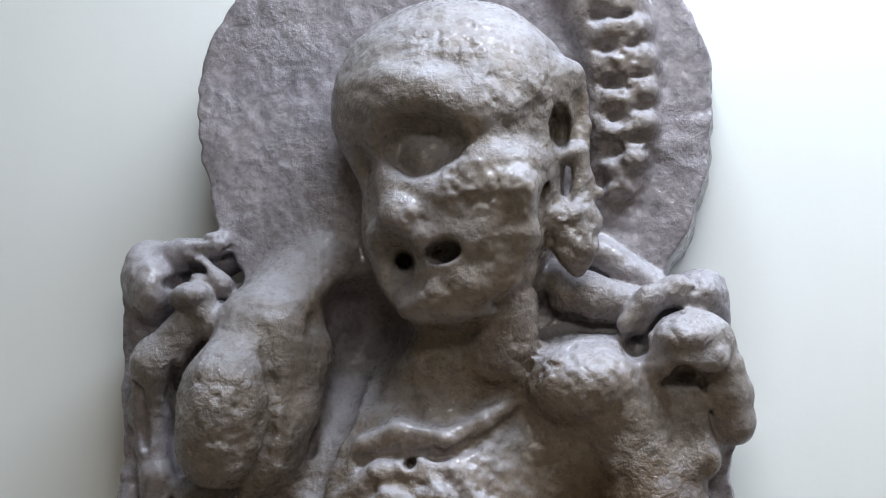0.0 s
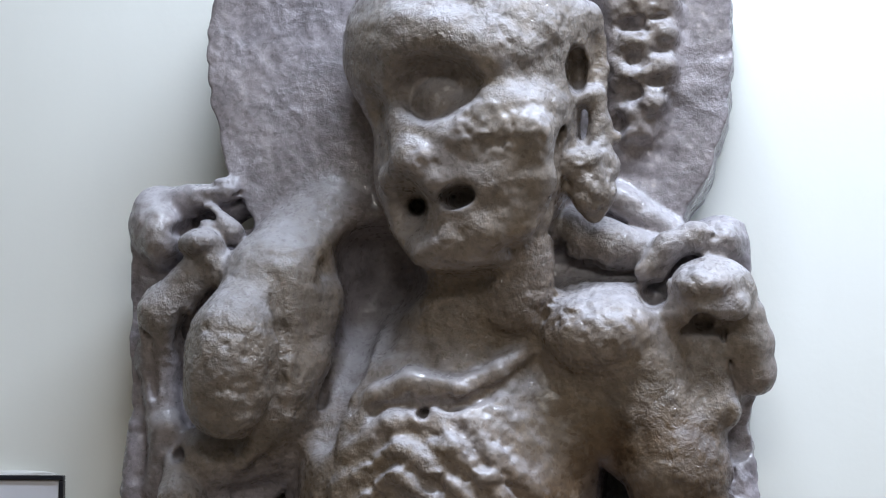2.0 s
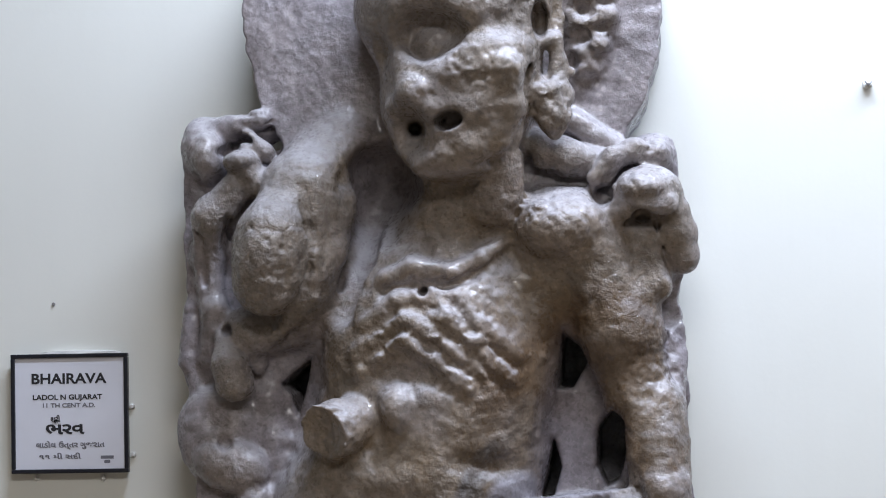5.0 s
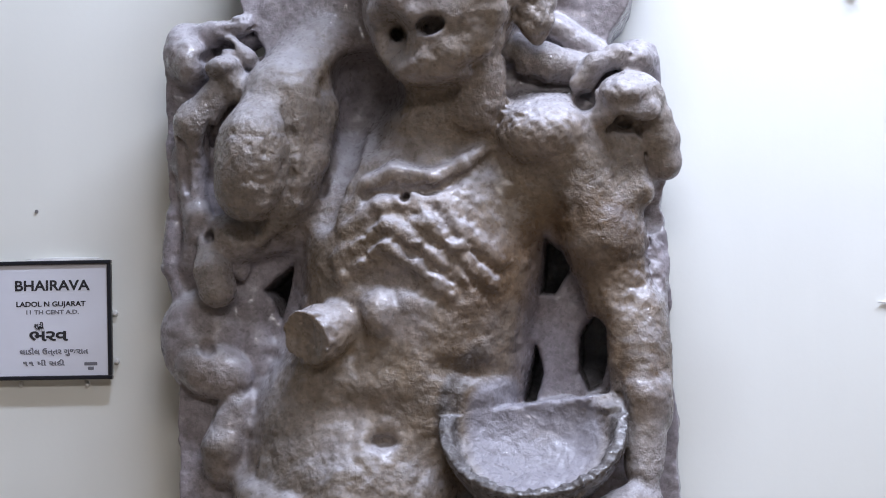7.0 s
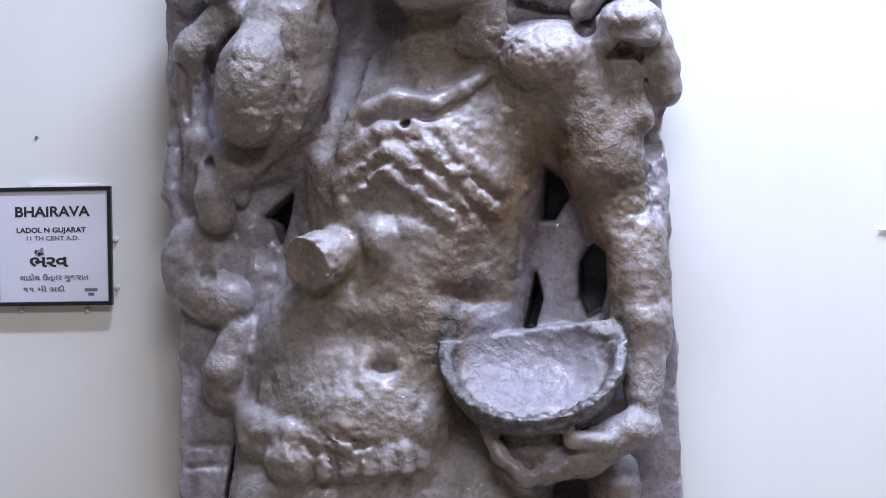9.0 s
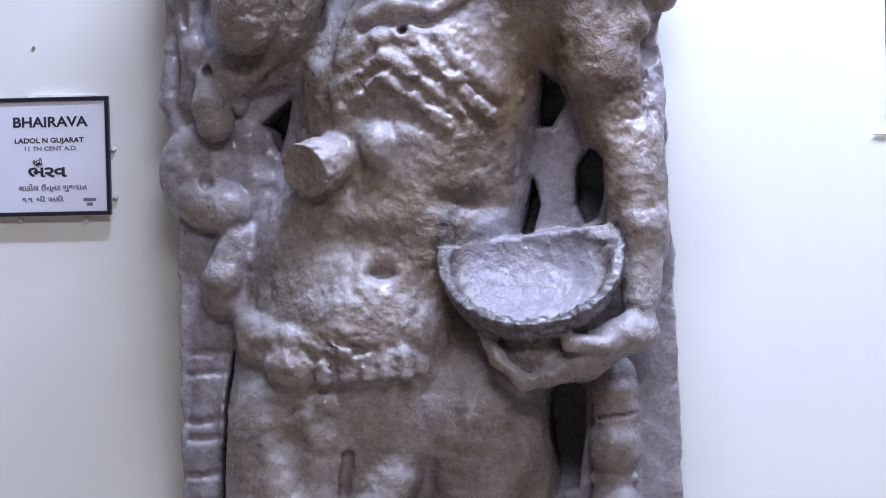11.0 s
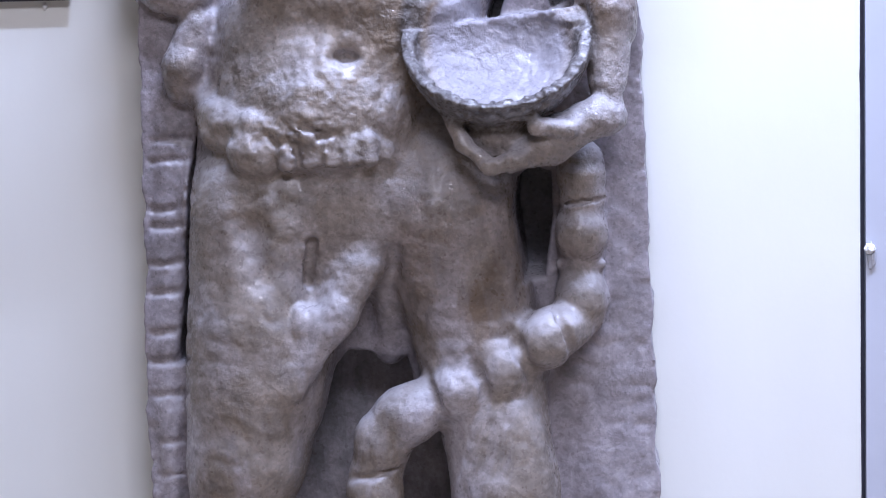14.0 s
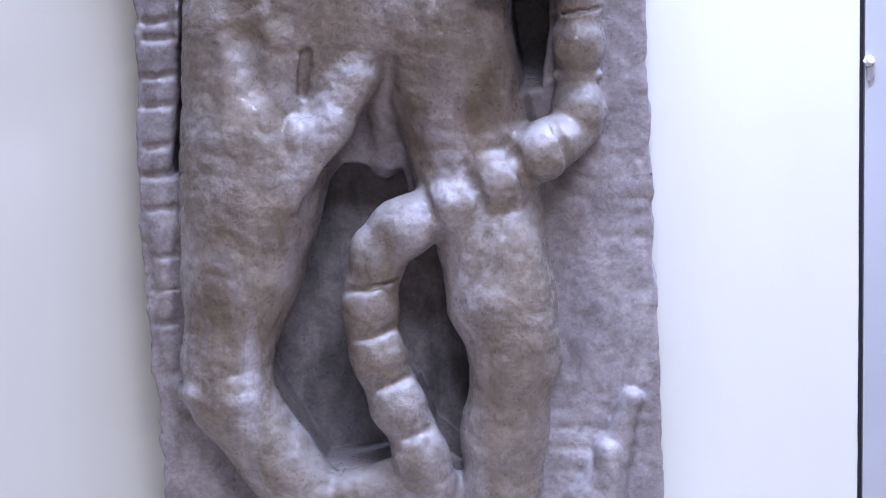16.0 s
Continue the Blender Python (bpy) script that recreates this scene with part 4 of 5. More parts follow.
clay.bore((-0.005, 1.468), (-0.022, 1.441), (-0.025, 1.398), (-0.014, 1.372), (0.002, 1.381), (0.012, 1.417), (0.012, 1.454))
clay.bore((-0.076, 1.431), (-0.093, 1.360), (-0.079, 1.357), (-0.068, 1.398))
# belly and girdle
clay.limb((-0.332, -0.185, 1.280), 0.0303, (-0.276, -0.193, 1.283), 0.0303, 0.040)
clay.limb((-0.276, -0.193, 1.283), 0.0303, (-0.220, -0.177, 1.276), 0.0303, 0.040)
clay.scoop((-0.251, -0.239, 1.322), (0.020, 0.034, 0.011), 0.010)
clay.scoop((-0.280, -0.252, 1.357), (0.079, 0.030, 0.018), 0.030)
clay.limb((-0.383, -0.170, 1.253), 0.0243, (-0.295, -0.212, 1.253), 0.0270, 0.040)
clay.limb((-0.295, -0.212, 1.253), 0.0270, (-0.214, -0.197, 1.248), 0.0256, 0.040)
clay.limb((-0.427, -0.140, 1.272), 0.0202, (-0.417, -0.168, 1.250), 0.0202, 0.015)
clay.limb((-0.412, -0.180, 1.232), 0.0202, (-0.357, -0.206, 1.222), 0.0256, 0.010)
clay.limb((-0.357, -0.206, 1.222), 0.0256, (-0.308, -0.220, 1.215), 0.0256, 0.010)
clay.limb((-0.308, -0.220, 1.215), 0.0256, (-0.262, -0.217, 1.209), 0.0229, 0.010)
clay.limb((-0.262, -0.217, 1.209), 0.0229, (-0.214, -0.209, 1.209), 0.0189, 0.010)
clay.limb((-0.406, -0.198, 1.245), 0.0094, (-0.354, -0.221, 1.243), 0.0108, 0.006)
clay.limb((-0.354, -0.221, 1.243), 0.0108, (-0.305, -0.241, 1.236), 0.0108, 0.006)
clay.limb((-0.305, -0.241, 1.236), 0.0108, (-0.269, -0.238, 1.223), 0.0101, 0.006)
clay.ball((-0.357, -0.210, 1.207), (0.032, 0.030, 0.028), 0.008)
clay.ball((-0.279, -0.231, 1.213), (0.017, 0.020, 0.021), 0.004)
clay.ball((-0.239, -0.217, 1.213), (0.018, 0.020, 0.020), 0.004)
clay.groove((-0.388, -0.218, 1.235), 0.0027, (-0.386, -0.223, 1.220), 0.0040, 0.006)
clay.groove((-0.386, -0.223, 1.220), 0.0040, (-0.384, -0.224, 1.198), 0.0040, 0.006)
clay.groove((-0.358, -0.234, 1.236), 0.0027, (-0.357, -0.237, 1.221), 0.0040, 0.006)
clay.groove((-0.357, -0.237, 1.221), 0.0040, (-0.354, -0.244, 1.200), 0.0040, 0.006)
clay.groove((-0.333, -0.244, 1.237), 0.0027, (-0.332, -0.243, 1.221), 0.0040, 0.006)
clay.groove((-0.332, -0.243, 1.221), 0.0040, (-0.331, -0.238, 1.199), 0.0040, 0.006)
clay.groove((-0.306, -0.254, 1.237), 0.0027, (-0.306, -0.247, 1.221), 0.0040, 0.006)
clay.groove((-0.306, -0.247, 1.221), 0.0040, (-0.305, -0.244, 1.199), 0.0040, 0.006)
clay.groove((-0.281, -0.248, 1.236), 0.0027, (-0.280, -0.253, 1.221), 0.0040, 0.006)
clay.groove((-0.280, -0.253, 1.221), 0.0040, (-0.279, -0.248, 1.199), 0.0040, 0.006)
clay.groove((-0.258, -0.244, 1.235), 0.0027, (-0.257, -0.243, 1.220), 0.0040, 0.006)
clay.groove((-0.257, -0.243, 1.220), 0.0040, (-0.255, -0.244, 1.198), 0.0040, 0.006)
clay.groove((-0.231, -0.234, 1.234), 0.0027, (-0.230, -0.233, 1.219), 0.0040, 0.006)
clay.groove((-0.230, -0.233, 1.219), 0.0040, (-0.229, -0.228, 1.196), 0.0040, 0.006)
clay.rough((-0.304, -0.250, 1.225), (0.112, 0.090, 0.040), 0.0022)
clay.rough((-0.276, -0.250, 1.284), (0.086, 0.090, 0.033), 0.0018)
# fringe and hip
clay.groove((-0.373, -0.240, 1.205), 0.0067, (-0.369, -0.237, 1.124), 0.0108, 0.025)
clay.groove((-0.369, -0.237, 1.124), 0.0108, (-0.357, -0.238, 1.071), 0.0094, 0.025)
clay.groove((-0.298, -0.209, 1.106), 0.0067, (-0.305, -0.199, 1.057), 0.0067, 0.008)
clay.limb((-0.262, -0.187, 1.072), 0.0229, (-0.291, -0.185, 1.014), 0.0229, 0.012)
clay.limb((-0.291, -0.185, 1.014), 0.0229, (-0.309, -0.208, 1.004), 0.0175, 0.012)
clay.ball((-0.314, -0.212, 1.015), (0.012, 0.020, 0.020), 0.006)
clay.groove((-0.202, -0.207, 1.091), 0.0067, (-0.227, -0.123, 0.968), 0.0067, 0.010)
clay.limb((-0.215, -0.143, 1.034), 0.0174, (-0.220, -0.109, 0.959), 0.0174, 0.015)
clay.limb((-0.325, -0.216, 0.931), 0.0121, (-0.309, -0.203, 0.956), 0.0108, 0.010)
clay.limb((-0.411, -0.178, 1.255), 0.018, (-0.362, -0.212, 1.243), 0.018, 0.01)
clay.limb((-0.362, -0.212, 1.243), 0.018, (-0.301, -0.222, 1.241), 0.018, 0.01)
clay.limb((-0.301, -0.222, 1.241), 0.018, (-0.261, -0.22, 1.225), 0.016, 0.01)
clay.limb((-0.261, -0.22, 1.225), 0.016, (-0.216, -0.205, 1.219), 0.014, 0.01)
clay.groove((-0.377, -0.238, 1.271), 0.005, (-0.294, -0.264, 1.272), 0.006, 0.016)
clay.groove((-0.294, -0.264, 1.272), 0.006, (-0.231, -0.252, 1.252), 0.006, 0.016)
clay.ball((-0.361, -0.216, 1.215), (0.034, 0.026, 0.03), 0.008)
clay.scoop((-0.353, -0.252, 1.231), (0.014, 0.016, 0.01), 0.005)
clay.limb((-0.323, -0.228, 1.236), 0.015, (-0.321, -0.234, 1.201), 0.012, 0.007)
clay.limb((-0.298, -0.228, 1.237), 0.015, (-0.295, -0.234, 1.203), 0.012, 0.007)
clay.limb((-0.272, -0.228, 1.226), 0.015, (-0.27, -0.234, 1.203), 0.012, 0.007)
clay.limb((-0.251, -0.228, 1.224), 0.015, (-0.248, -0.234, 1.205), 0.012, 0.007)
clay.limb((-0.228, -0.228, 1.223), 0.015, (-0.225, -0.234, 1.206), 0.012, 0.007)
clay.groove((-0.337, -0.25, 1.245), 0.003, (-0.334, -0.25, 1.203), 0.004, 0.004)
clay.groove((-0.394, -0.232, 1.184), 0.008, (-0.34, -0.242, 1.176), 0.01, 0.008)
clay.groove((-0.34, -0.242, 1.176), 0.01, (-0.28, -0.24, 1.186), 0.01, 0.008)
clay.groove((-0.28, -0.24, 1.186), 0.01, (-0.209, -0.222, 1.194), 0.008, 0.008)
clay.rough((-0.31, -0.25, 1.232), (0.115, 0.09, 0.04), 0.0022)
clay.limb((-0.24, -0.198, 1.073), 0.021, (-0.269, -0.206, 1.017), 0.022, 0.02)
clay.limb((-0.27, -0.21, 1.017), 0.022, (-0.31, -0.214, 1.006), 0.015, 0.01)
clay.limb((-0.286, -0.212, 0.998), 0.02, (-0.333, -0.215, 0.931), 0.014, 0.016)
clay.groove((-0.206, -0.215, 1.078), 0.006, (-0.224, -0.2, 1.015), 0.008, 0.008)
clay.groove((-0.224, -0.2, 1.015), 0.008, (-0.246, -0.19, 0.966), 0.008, 0.008)
clay.rough((-0.267, -0.22, 1.046), (0.05, 0.06, 0.06), 0.001)
# string of discs at the edge
clay.limb((-0.475, -0.112, 1.276), 0.0200, (-0.479, -0.108, 1.227), 0.0240, 0.008)
clay.limb((-0.479, -0.108, 1.227), 0.0240, (-0.486, -0.109, 1.103), 0.0240, 0.008)
clay.limb((-0.486, -0.109, 1.103), 0.0240, (-0.498, -0.110, 0.878), 0.0226, 0.008)
clay.groove((-0.501, -0.125, 1.222), 0.0024, (-0.489, -0.131, 1.222), 0.0024, 0.007)
clay.groove((-0.489, -0.131, 1.222), 0.0024, (-0.477, -0.131, 1.224), 0.0024, 0.007)
clay.groove((-0.477, -0.131, 1.224), 0.0024, (-0.465, -0.131, 1.224), 0.0024, 0.007)
clay.groove((-0.465, -0.131, 1.224), 0.0024, (-0.456, -0.125, 1.224), 0.0024, 0.007)
clay.groove((-0.502, -0.125, 1.197), 0.0024, (-0.490, -0.131, 1.198), 0.0024, 0.007)
clay.groove((-0.490, -0.131, 1.198), 0.0024, (-0.478, -0.131, 1.199), 0.0024, 0.007)
clay.groove((-0.478, -0.131, 1.199), 0.0024, (-0.466, -0.131, 1.199), 0.0024, 0.007)
clay.groove((-0.466, -0.131, 1.199), 0.0024, (-0.455, -0.135, 1.200), 0.0024, 0.007)
clay.groove((-0.504, -0.125, 1.138), 0.0024, (-0.493, -0.131, 1.139), 0.0024, 0.007)
clay.groove((-0.493, -0.131, 1.139), 0.0024, (-0.480, -0.131, 1.140), 0.0024, 0.007)
clay.groove((-0.480, -0.131, 1.140), 0.0024, (-0.466, -0.141, 1.141), 0.0024, 0.007)
clay.groove((-0.466, -0.141, 1.141), 0.0024, (-0.450, -0.175, 1.145), 0.0024, 0.007)
clay.groove((-0.505, -0.125, 1.117), 0.0024, (-0.493, -0.131, 1.118), 0.0024, 0.007)
clay.groove((-0.493, -0.131, 1.118), 0.0024, (-0.481, -0.131, 1.119), 0.0024, 0.007)
clay.groove((-0.481, -0.131, 1.119), 0.0024, (-0.469, -0.131, 1.120), 0.0024, 0.007)
clay.groove((-0.469, -0.131, 1.120), 0.0024, (-0.451, -0.175, 1.125), 0.0024, 0.007)
clay.groove((-0.507, -0.125, 1.072), 0.0024, (-0.495, -0.131, 1.072), 0.0024, 0.007)
clay.groove((-0.495, -0.131, 1.072), 0.0024, (-0.483, -0.131, 1.073), 0.0024, 0.007)
clay.groove((-0.483, -0.131, 1.073), 0.0024, (-0.471, -0.131, 1.074), 0.0024, 0.007)
clay.groove((-0.471, -0.131, 1.074), 0.0024, (-0.451, -0.181, 1.081), 0.0024, 0.007)
clay.groove((-0.508, -0.125, 1.035), 0.0024, (-0.497, -0.131, 1.036), 0.0024, 0.007)
clay.groove((-0.497, -0.131, 1.036), 0.0024, (-0.484, -0.131, 1.037), 0.0024, 0.007)
clay.groove((-0.484, -0.131, 1.037), 0.0024, (-0.472, -0.131, 1.038), 0.0024, 0.007)
clay.groove((-0.472, -0.131, 1.038), 0.0024, (-0.455, -0.171, 1.044), 0.0024, 0.007)
clay.groove((-0.510, -0.125, 0.986), 0.0024, (-0.498, -0.131, 0.987), 0.0024, 0.007)
clay.groove((-0.498, -0.131, 0.987), 0.0024, (-0.486, -0.131, 0.988), 0.0024, 0.007)
clay.groove((-0.486, -0.131, 0.988), 0.0024, (-0.474, -0.131, 0.989), 0.0024, 0.007)
clay.groove((-0.474, -0.131, 0.989), 0.0024, (-0.453, -0.191, 0.999), 0.0024, 0.007)
clay.groove((-0.512, -0.125, 0.951), 0.0024, (-0.500, -0.131, 0.952), 0.0024, 0.007)
clay.groove((-0.500, -0.131, 0.952), 0.0024, (-0.487, -0.131, 0.953), 0.0024, 0.007)
clay.groove((-0.487, -0.131, 0.953), 0.0024, (-0.476, -0.125, 0.953), 0.0024, 0.007)
clay.groove((-0.476, -0.125, 0.953), 0.0024, (-0.455, -0.185, 0.964), 0.0024, 0.007)
clay.groove((-0.512, -0.131, 0.910), 0.0024, (-0.501, -0.131, 0.910), 0.0024, 0.007)
clay.groove((-0.501, -0.131, 0.910), 0.0024, (-0.489, -0.131, 0.911), 0.0024, 0.007)
clay.groove((-0.489, -0.131, 0.911), 0.0024, (-0.478, -0.125, 0.911), 0.0024, 0.007)
clay.groove((-0.478, -0.125, 0.911), 0.0024, (-0.456, -0.191, 0.924), 0.0024, 0.007)
clay.limb((-0.492, -0.121, 0.889), 0.0161, (-0.494, -0.116, 0.718), 0.0148, 0.006)
clay.groove((-0.506, -0.132, 0.852), 0.0024, (-0.491, -0.136, 0.853), 0.0024, 0.007)
clay.groove((-0.491, -0.136, 0.853), 0.0024, (-0.478, -0.126, 0.853), 0.0024, 0.007)
clay.groove((-0.509, -0.126, 0.809), 0.0024, (-0.493, -0.136, 0.811), 0.0024, 0.007)
clay.groove((-0.493, -0.136, 0.811), 0.0024, (-0.480, -0.126, 0.811), 0.0024, 0.007)
clay.groove((-0.511, -0.126, 0.766), 0.0024, (-0.496, -0.132, 0.768), 0.0024, 0.007)
clay.groove((-0.496, -0.132, 0.768), 0.0024, (-0.482, -0.126, 0.768), 0.0024, 0.007)
clay.bore((-0.444, 1.245), (-0.454, 1.131), (-0.461, 1.048), (-0.472, 0.950), (-0.479, 0.950), (-0.466, 1.062), (-0.457, 1.166))
# gaps beside and between the legs
clay.bore((-0.059, 1.172), (-0.063, 1.137), (-0.058, 1.097), (-0.052, 1.051), (-0.028, 1.049), (-0.018, 1.116), (-0.017, 1.177), (-0.040, 1.184))
clay.limb((-0.268, -0.170, 0.566), 0.0273, (-0.213, -0.170, 0.579), 0.0259, 0.012)
clay.limb((-0.213, -0.170, 0.579), 0.0259, (-0.152, -0.160, 0.569), 0.0245, 0.012)
clay.limb((-0.481, -0.118, 0.682), 0.0122, (-0.447, -0.209, 0.697), 0.0122, 0.010)
clay.ball((-0.058, -0.200, 0.829), (0.031, 0.030, 0.087), 0.020)
clay.ball((-0.048, -0.201, 0.768), (0.031, 0.030, 0.039), 0.012)
# garland of heavy beads
clay.limb((0.017, -0.145, 1.191), 0.0277, (0.019, -0.150, 1.151), 0.0277, 0.006)
clay.ball((0.018, -0.149, 1.174), (0.028, 0.030, 0.023), 0.004)
clay.ball((0.018, -0.150, 1.105), (0.032, 0.036, 0.034), 0.012)
clay.ball((0.017, -0.150, 1.025), (0.032, 0.036, 0.036), 0.014)
clay.groove((-0.012, -0.124, 1.137), 0.0033, (0.006, -0.170, 1.143), 0.0033, 0.004)
clay.groove((0.006, -0.170, 1.143), 0.0033, (0.019, -0.174, 1.145), 0.0033, 0.004)
clay.groove((0.019, -0.174, 1.145), 0.0033, (0.036, -0.170, 1.146), 0.0033, 0.004)
clay.groove((0.036, -0.170, 1.146), 0.0033, (0.047, -0.160, 1.147), 0.0033, 0.004)
clay.limb((0.018, -0.140, 1.126), 0.0264, (0.016, -0.140, 1.017), 0.0264, 0.010)
clay.limb((-0.008, -0.145, 1.067), 0.0060, (0.040, -0.154, 1.068), 0.0060, 0.005)
clay.limb((0.013, -0.150, 1.005), 0.0279, (-0.026, -0.200, 0.982), 0.0306, 0.006)
clay.limb((-0.027, -0.180, 0.983), 0.0306, (-0.078, -0.190, 0.951), 0.0306, 0.012)
clay.limb((-0.078, -0.190, 0.951), 0.0306, (-0.131, -0.197, 0.926), 0.0306, 0.012)
clay.limb((-0.131, -0.197, 0.926), 0.0306, (-0.194, -0.188, 0.894), 0.0333, 0.012)
clay.limb((-0.194, -0.188, 0.894), 0.0333, (-0.225, -0.185, 0.869), 0.0280, 0.012)
clay.ball((-0.020, -0.198, 0.992), (0.025, 0.030, 0.027), 0.022)
clay.ball((-0.077, -0.198, 0.952), (0.025, 0.030, 0.027), 0.022)
clay.ball((-0.131, -0.204, 0.927), (0.024, 0.030, 0.025), 0.022)
clay.ball((-0.187, -0.198, 0.896), (0.027, 0.030, 0.028), 0.022)
clay.groove((-0.014, -0.199, 1.023), 0.0022, (-0.008, -0.214, 1.008), 0.0022, 0.012)
clay.groove((-0.008, -0.214, 1.008), 0.0022, (-0.002, -0.216, 0.995), 0.0022, 0.012)
clay.groove((-0.002, -0.216, 0.995), 0.0022, (0.002, -0.212, 0.981), 0.0022, 0.012)
clay.groove((0.002, -0.212, 0.981), 0.0022, (0.006, -0.193, 0.964), 0.0022, 0.012)
clay.groove((-0.064, -0.213, 0.997), 0.0022, (-0.058, -0.216, 0.981), 0.0022, 0.012)
clay.groove((-0.058, -0.216, 0.981), 0.0022, (-0.052, -0.222, 0.968), 0.0022, 0.012)
clay.groove((-0.052, -0.222, 0.968), 0.0022, (-0.048, -0.216, 0.954), 0.0022, 0.012)
clay.groove((-0.048, -0.216, 0.954), 0.0022, (-0.044, -0.207, 0.939), 0.0022, 0.012)
clay.groove((-0.114, -0.227, 0.973), 0.0022, (-0.107, -0.226, 0.956), 0.0022, 0.012)
clay.groove((-0.107, -0.226, 0.956), 0.0022, (-0.102, -0.226, 0.943), 0.0022, 0.012)
clay.groove((-0.102, -0.226, 0.943), 0.0022, (-0.097, -0.226, 0.929), 0.0022, 0.012)
clay.groove((-0.097, -0.226, 0.929), 0.0022, (-0.094, -0.227, 0.916), 0.0022, 0.012)
clay.groove((-0.170, -0.203, 0.943), 0.0022, (-0.162, -0.222, 0.929), 0.0022, 0.012)
clay.groove((-0.162, -0.222, 0.929), 0.0022, (-0.156, -0.226, 0.916), 0.0022, 0.012)
clay.groove((-0.156, -0.226, 0.916), 0.0022, (-0.151, -0.226, 0.903), 0.0022, 0.012)
clay.groove((-0.151, -0.226, 0.903), 0.0022, (-0.149, -0.213, 0.887), 0.0022, 0.012)
string = [(-0.214, 0.884), (-0.235, 0.826), (-0.237, 0.768), (-0.219, 0.708), (-0.191, 0.646), (-0.168, 0.584)]
for (ax, az), (bx, bz) in zip(string, string[1:]):
    clay.limb((ax + 0.002, -0.184, az), 0.0282, (bx + 0.002, -0.182, bz), 0.0282, 0.008)
    clay.ball(((ax + bx) / 2, -0.190, (az + bz) / 2), (0.0300, 0.0290, 0.0300), 0.022)
for ax, az in string[1:]:
    clay.groove((ax - 0.030, -0.205, az - 0.006), 0.0020, (ax + 0.004, -0.219, az), 0.0020, 0.009)
    clay.groove((ax + 0.004, -0.219, az), 0.0020, (ax + 0.032, -0.200, az + 0.008), 0.0020, 0.009)
# figure at the foot of the slab
clay.limb((0.076, -0.132, 0.670), 0.0121, (0.052, -0.127, 0.601), 0.0215, 0.008)
clay.limb((0.052, -0.127, 0.601), 0.0215, (0.026, -0.117, 0.541), 0.0308, 0.008)
clay.limb((0.026, -0.117, 0.541), 0.0308, (0.026, -0.120, 0.484), 0.0308, 0.008)
clay.limb((0.048, -0.140, 0.605), 0.0162, (0.051, -0.132, 0.546), 0.0175, 0.008)
# skull bowl and the hand below it
clay.limb((0.046, -0.160, 1.467), 0.0344, (0.054, -0.190, 1.367), 0.0291, 0.012)
clay.limb((0.054, -0.190, 1.367), 0.0291, (0.052, -0.200, 1.288), 0.0225, 0.012)
clay.bowl(BOWL, 0.110, 0.013, 44, 0.022, 7)
clay.limb((0.050, -0.210, 1.282), 0.0160, (0.056, -0.210, 1.248), 0.0186, 0.008)
clay.ball((0.051, -0.215, 1.246), (0.019, 0.025, 0.021), 0.006)
clay.limb((0.036, -0.225, 1.248), 0.0230, (-0.014, -0.235, 1.221), 0.0250, 0.010)
clay.limb((-0.014, -0.235, 1.221), 0.0250, (-0.062, -0.245, 1.200), 0.0130, 0.010)
clay.limb((-0.029, -0.270, 1.242), 0.0107, (0.007, -0.255, 1.236), 0.0120, 0.006)
clay.limb((-0.133, -0.240, 1.268), 0.0100, (-0.114, -0.252, 1.222), 0.0095, 0.008)
clay.limb((-0.114, -0.252, 1.222), 0.0095, (-0.084, -0.262, 1.197), 0.0100, 0.008)
clay.limb((-0.084, -0.262, 1.197), 0.0100, (-0.047, -0.255, 1.202), 0.0120, 0.008)
clay.ball((-0.076, -0.212, 1.240), (0.043, 0.044, 0.044), 0.008)
# broken and pitted places
clay.rough((-0.055, -0.220, 1.690), (0.085, 0.090, 0.052), 0.0015)
clay.rough((-0.158, -0.300, 2.000), (0.075, 0.090, 0.046), 0.0030)
clay.rough((-0.143, -0.300, 1.860), (0.057, 0.090, 0.036), 0.0034)
clay.rough((-0.094, -0.250, 1.950), (0.037, 0.090, 0.032), 0.0026)
clay.rough((-0.175, -0.290, 1.768), (0.057, 0.090, 0.026), 0.0014)
clay.rough((-0.219, -0.300, 1.830), (0.026, 0.090, 0.021), 0.0030)
clay.rough((-0.070, -0.220, 1.826), (0.032, 0.090, 0.048), 0.0018)
clay.rough((-0.024, -0.150, 1.947), (0.044, 0.090, 0.131), 0.0030)
clay.rough((-0.467, -0.140, 1.801), (0.061, 0.090, 0.044), 0.0012)
clay.rough((0.035, -0.200, 1.736), (0.048, 0.090, 0.037), 0.0020)
clay.rough((-0.424, -0.130, 1.824), (0.039, 0.090, 0.017), 0.0050)
clay.rough((0.045, -0.120, 1.774), (0.038, 0.090, 0.027), 0.0040)
clay.rough((-0.178, -0.250, 1.587), (0.105, 0.090, 0.072), 0.0024)
clay.rough((-0.167, -0.250, 1.508), (0.085, 0.090, 0.059), 0.0024)
clay.rough((-0.273, -0.240, 1.536), (0.050, 0.090, 0.063), 0.0024)
clay.rough((-0.328, -0.250, 1.446), (0.056, 0.090, 0.049), 0.0028)
clay.rough((0.048, -0.150, 1.517), (0.054, 0.090, 0.101), 0.0025)
clay.rough((-0.115, -0.180, 1.708), (0.074, 0.090, 0.040), 0.0030)
clay.rough((-0.072, -0.280, 1.308), (0.130, 0.090, 0.071), 0.0045)
clay.rough((0.002, -0.250, 1.357), (0.052, 0.090, 0.039), 0.0035)
clay.rough((-0.072, -0.260, 1.202), (0.079, 0.090, 0.026), 0.0020)

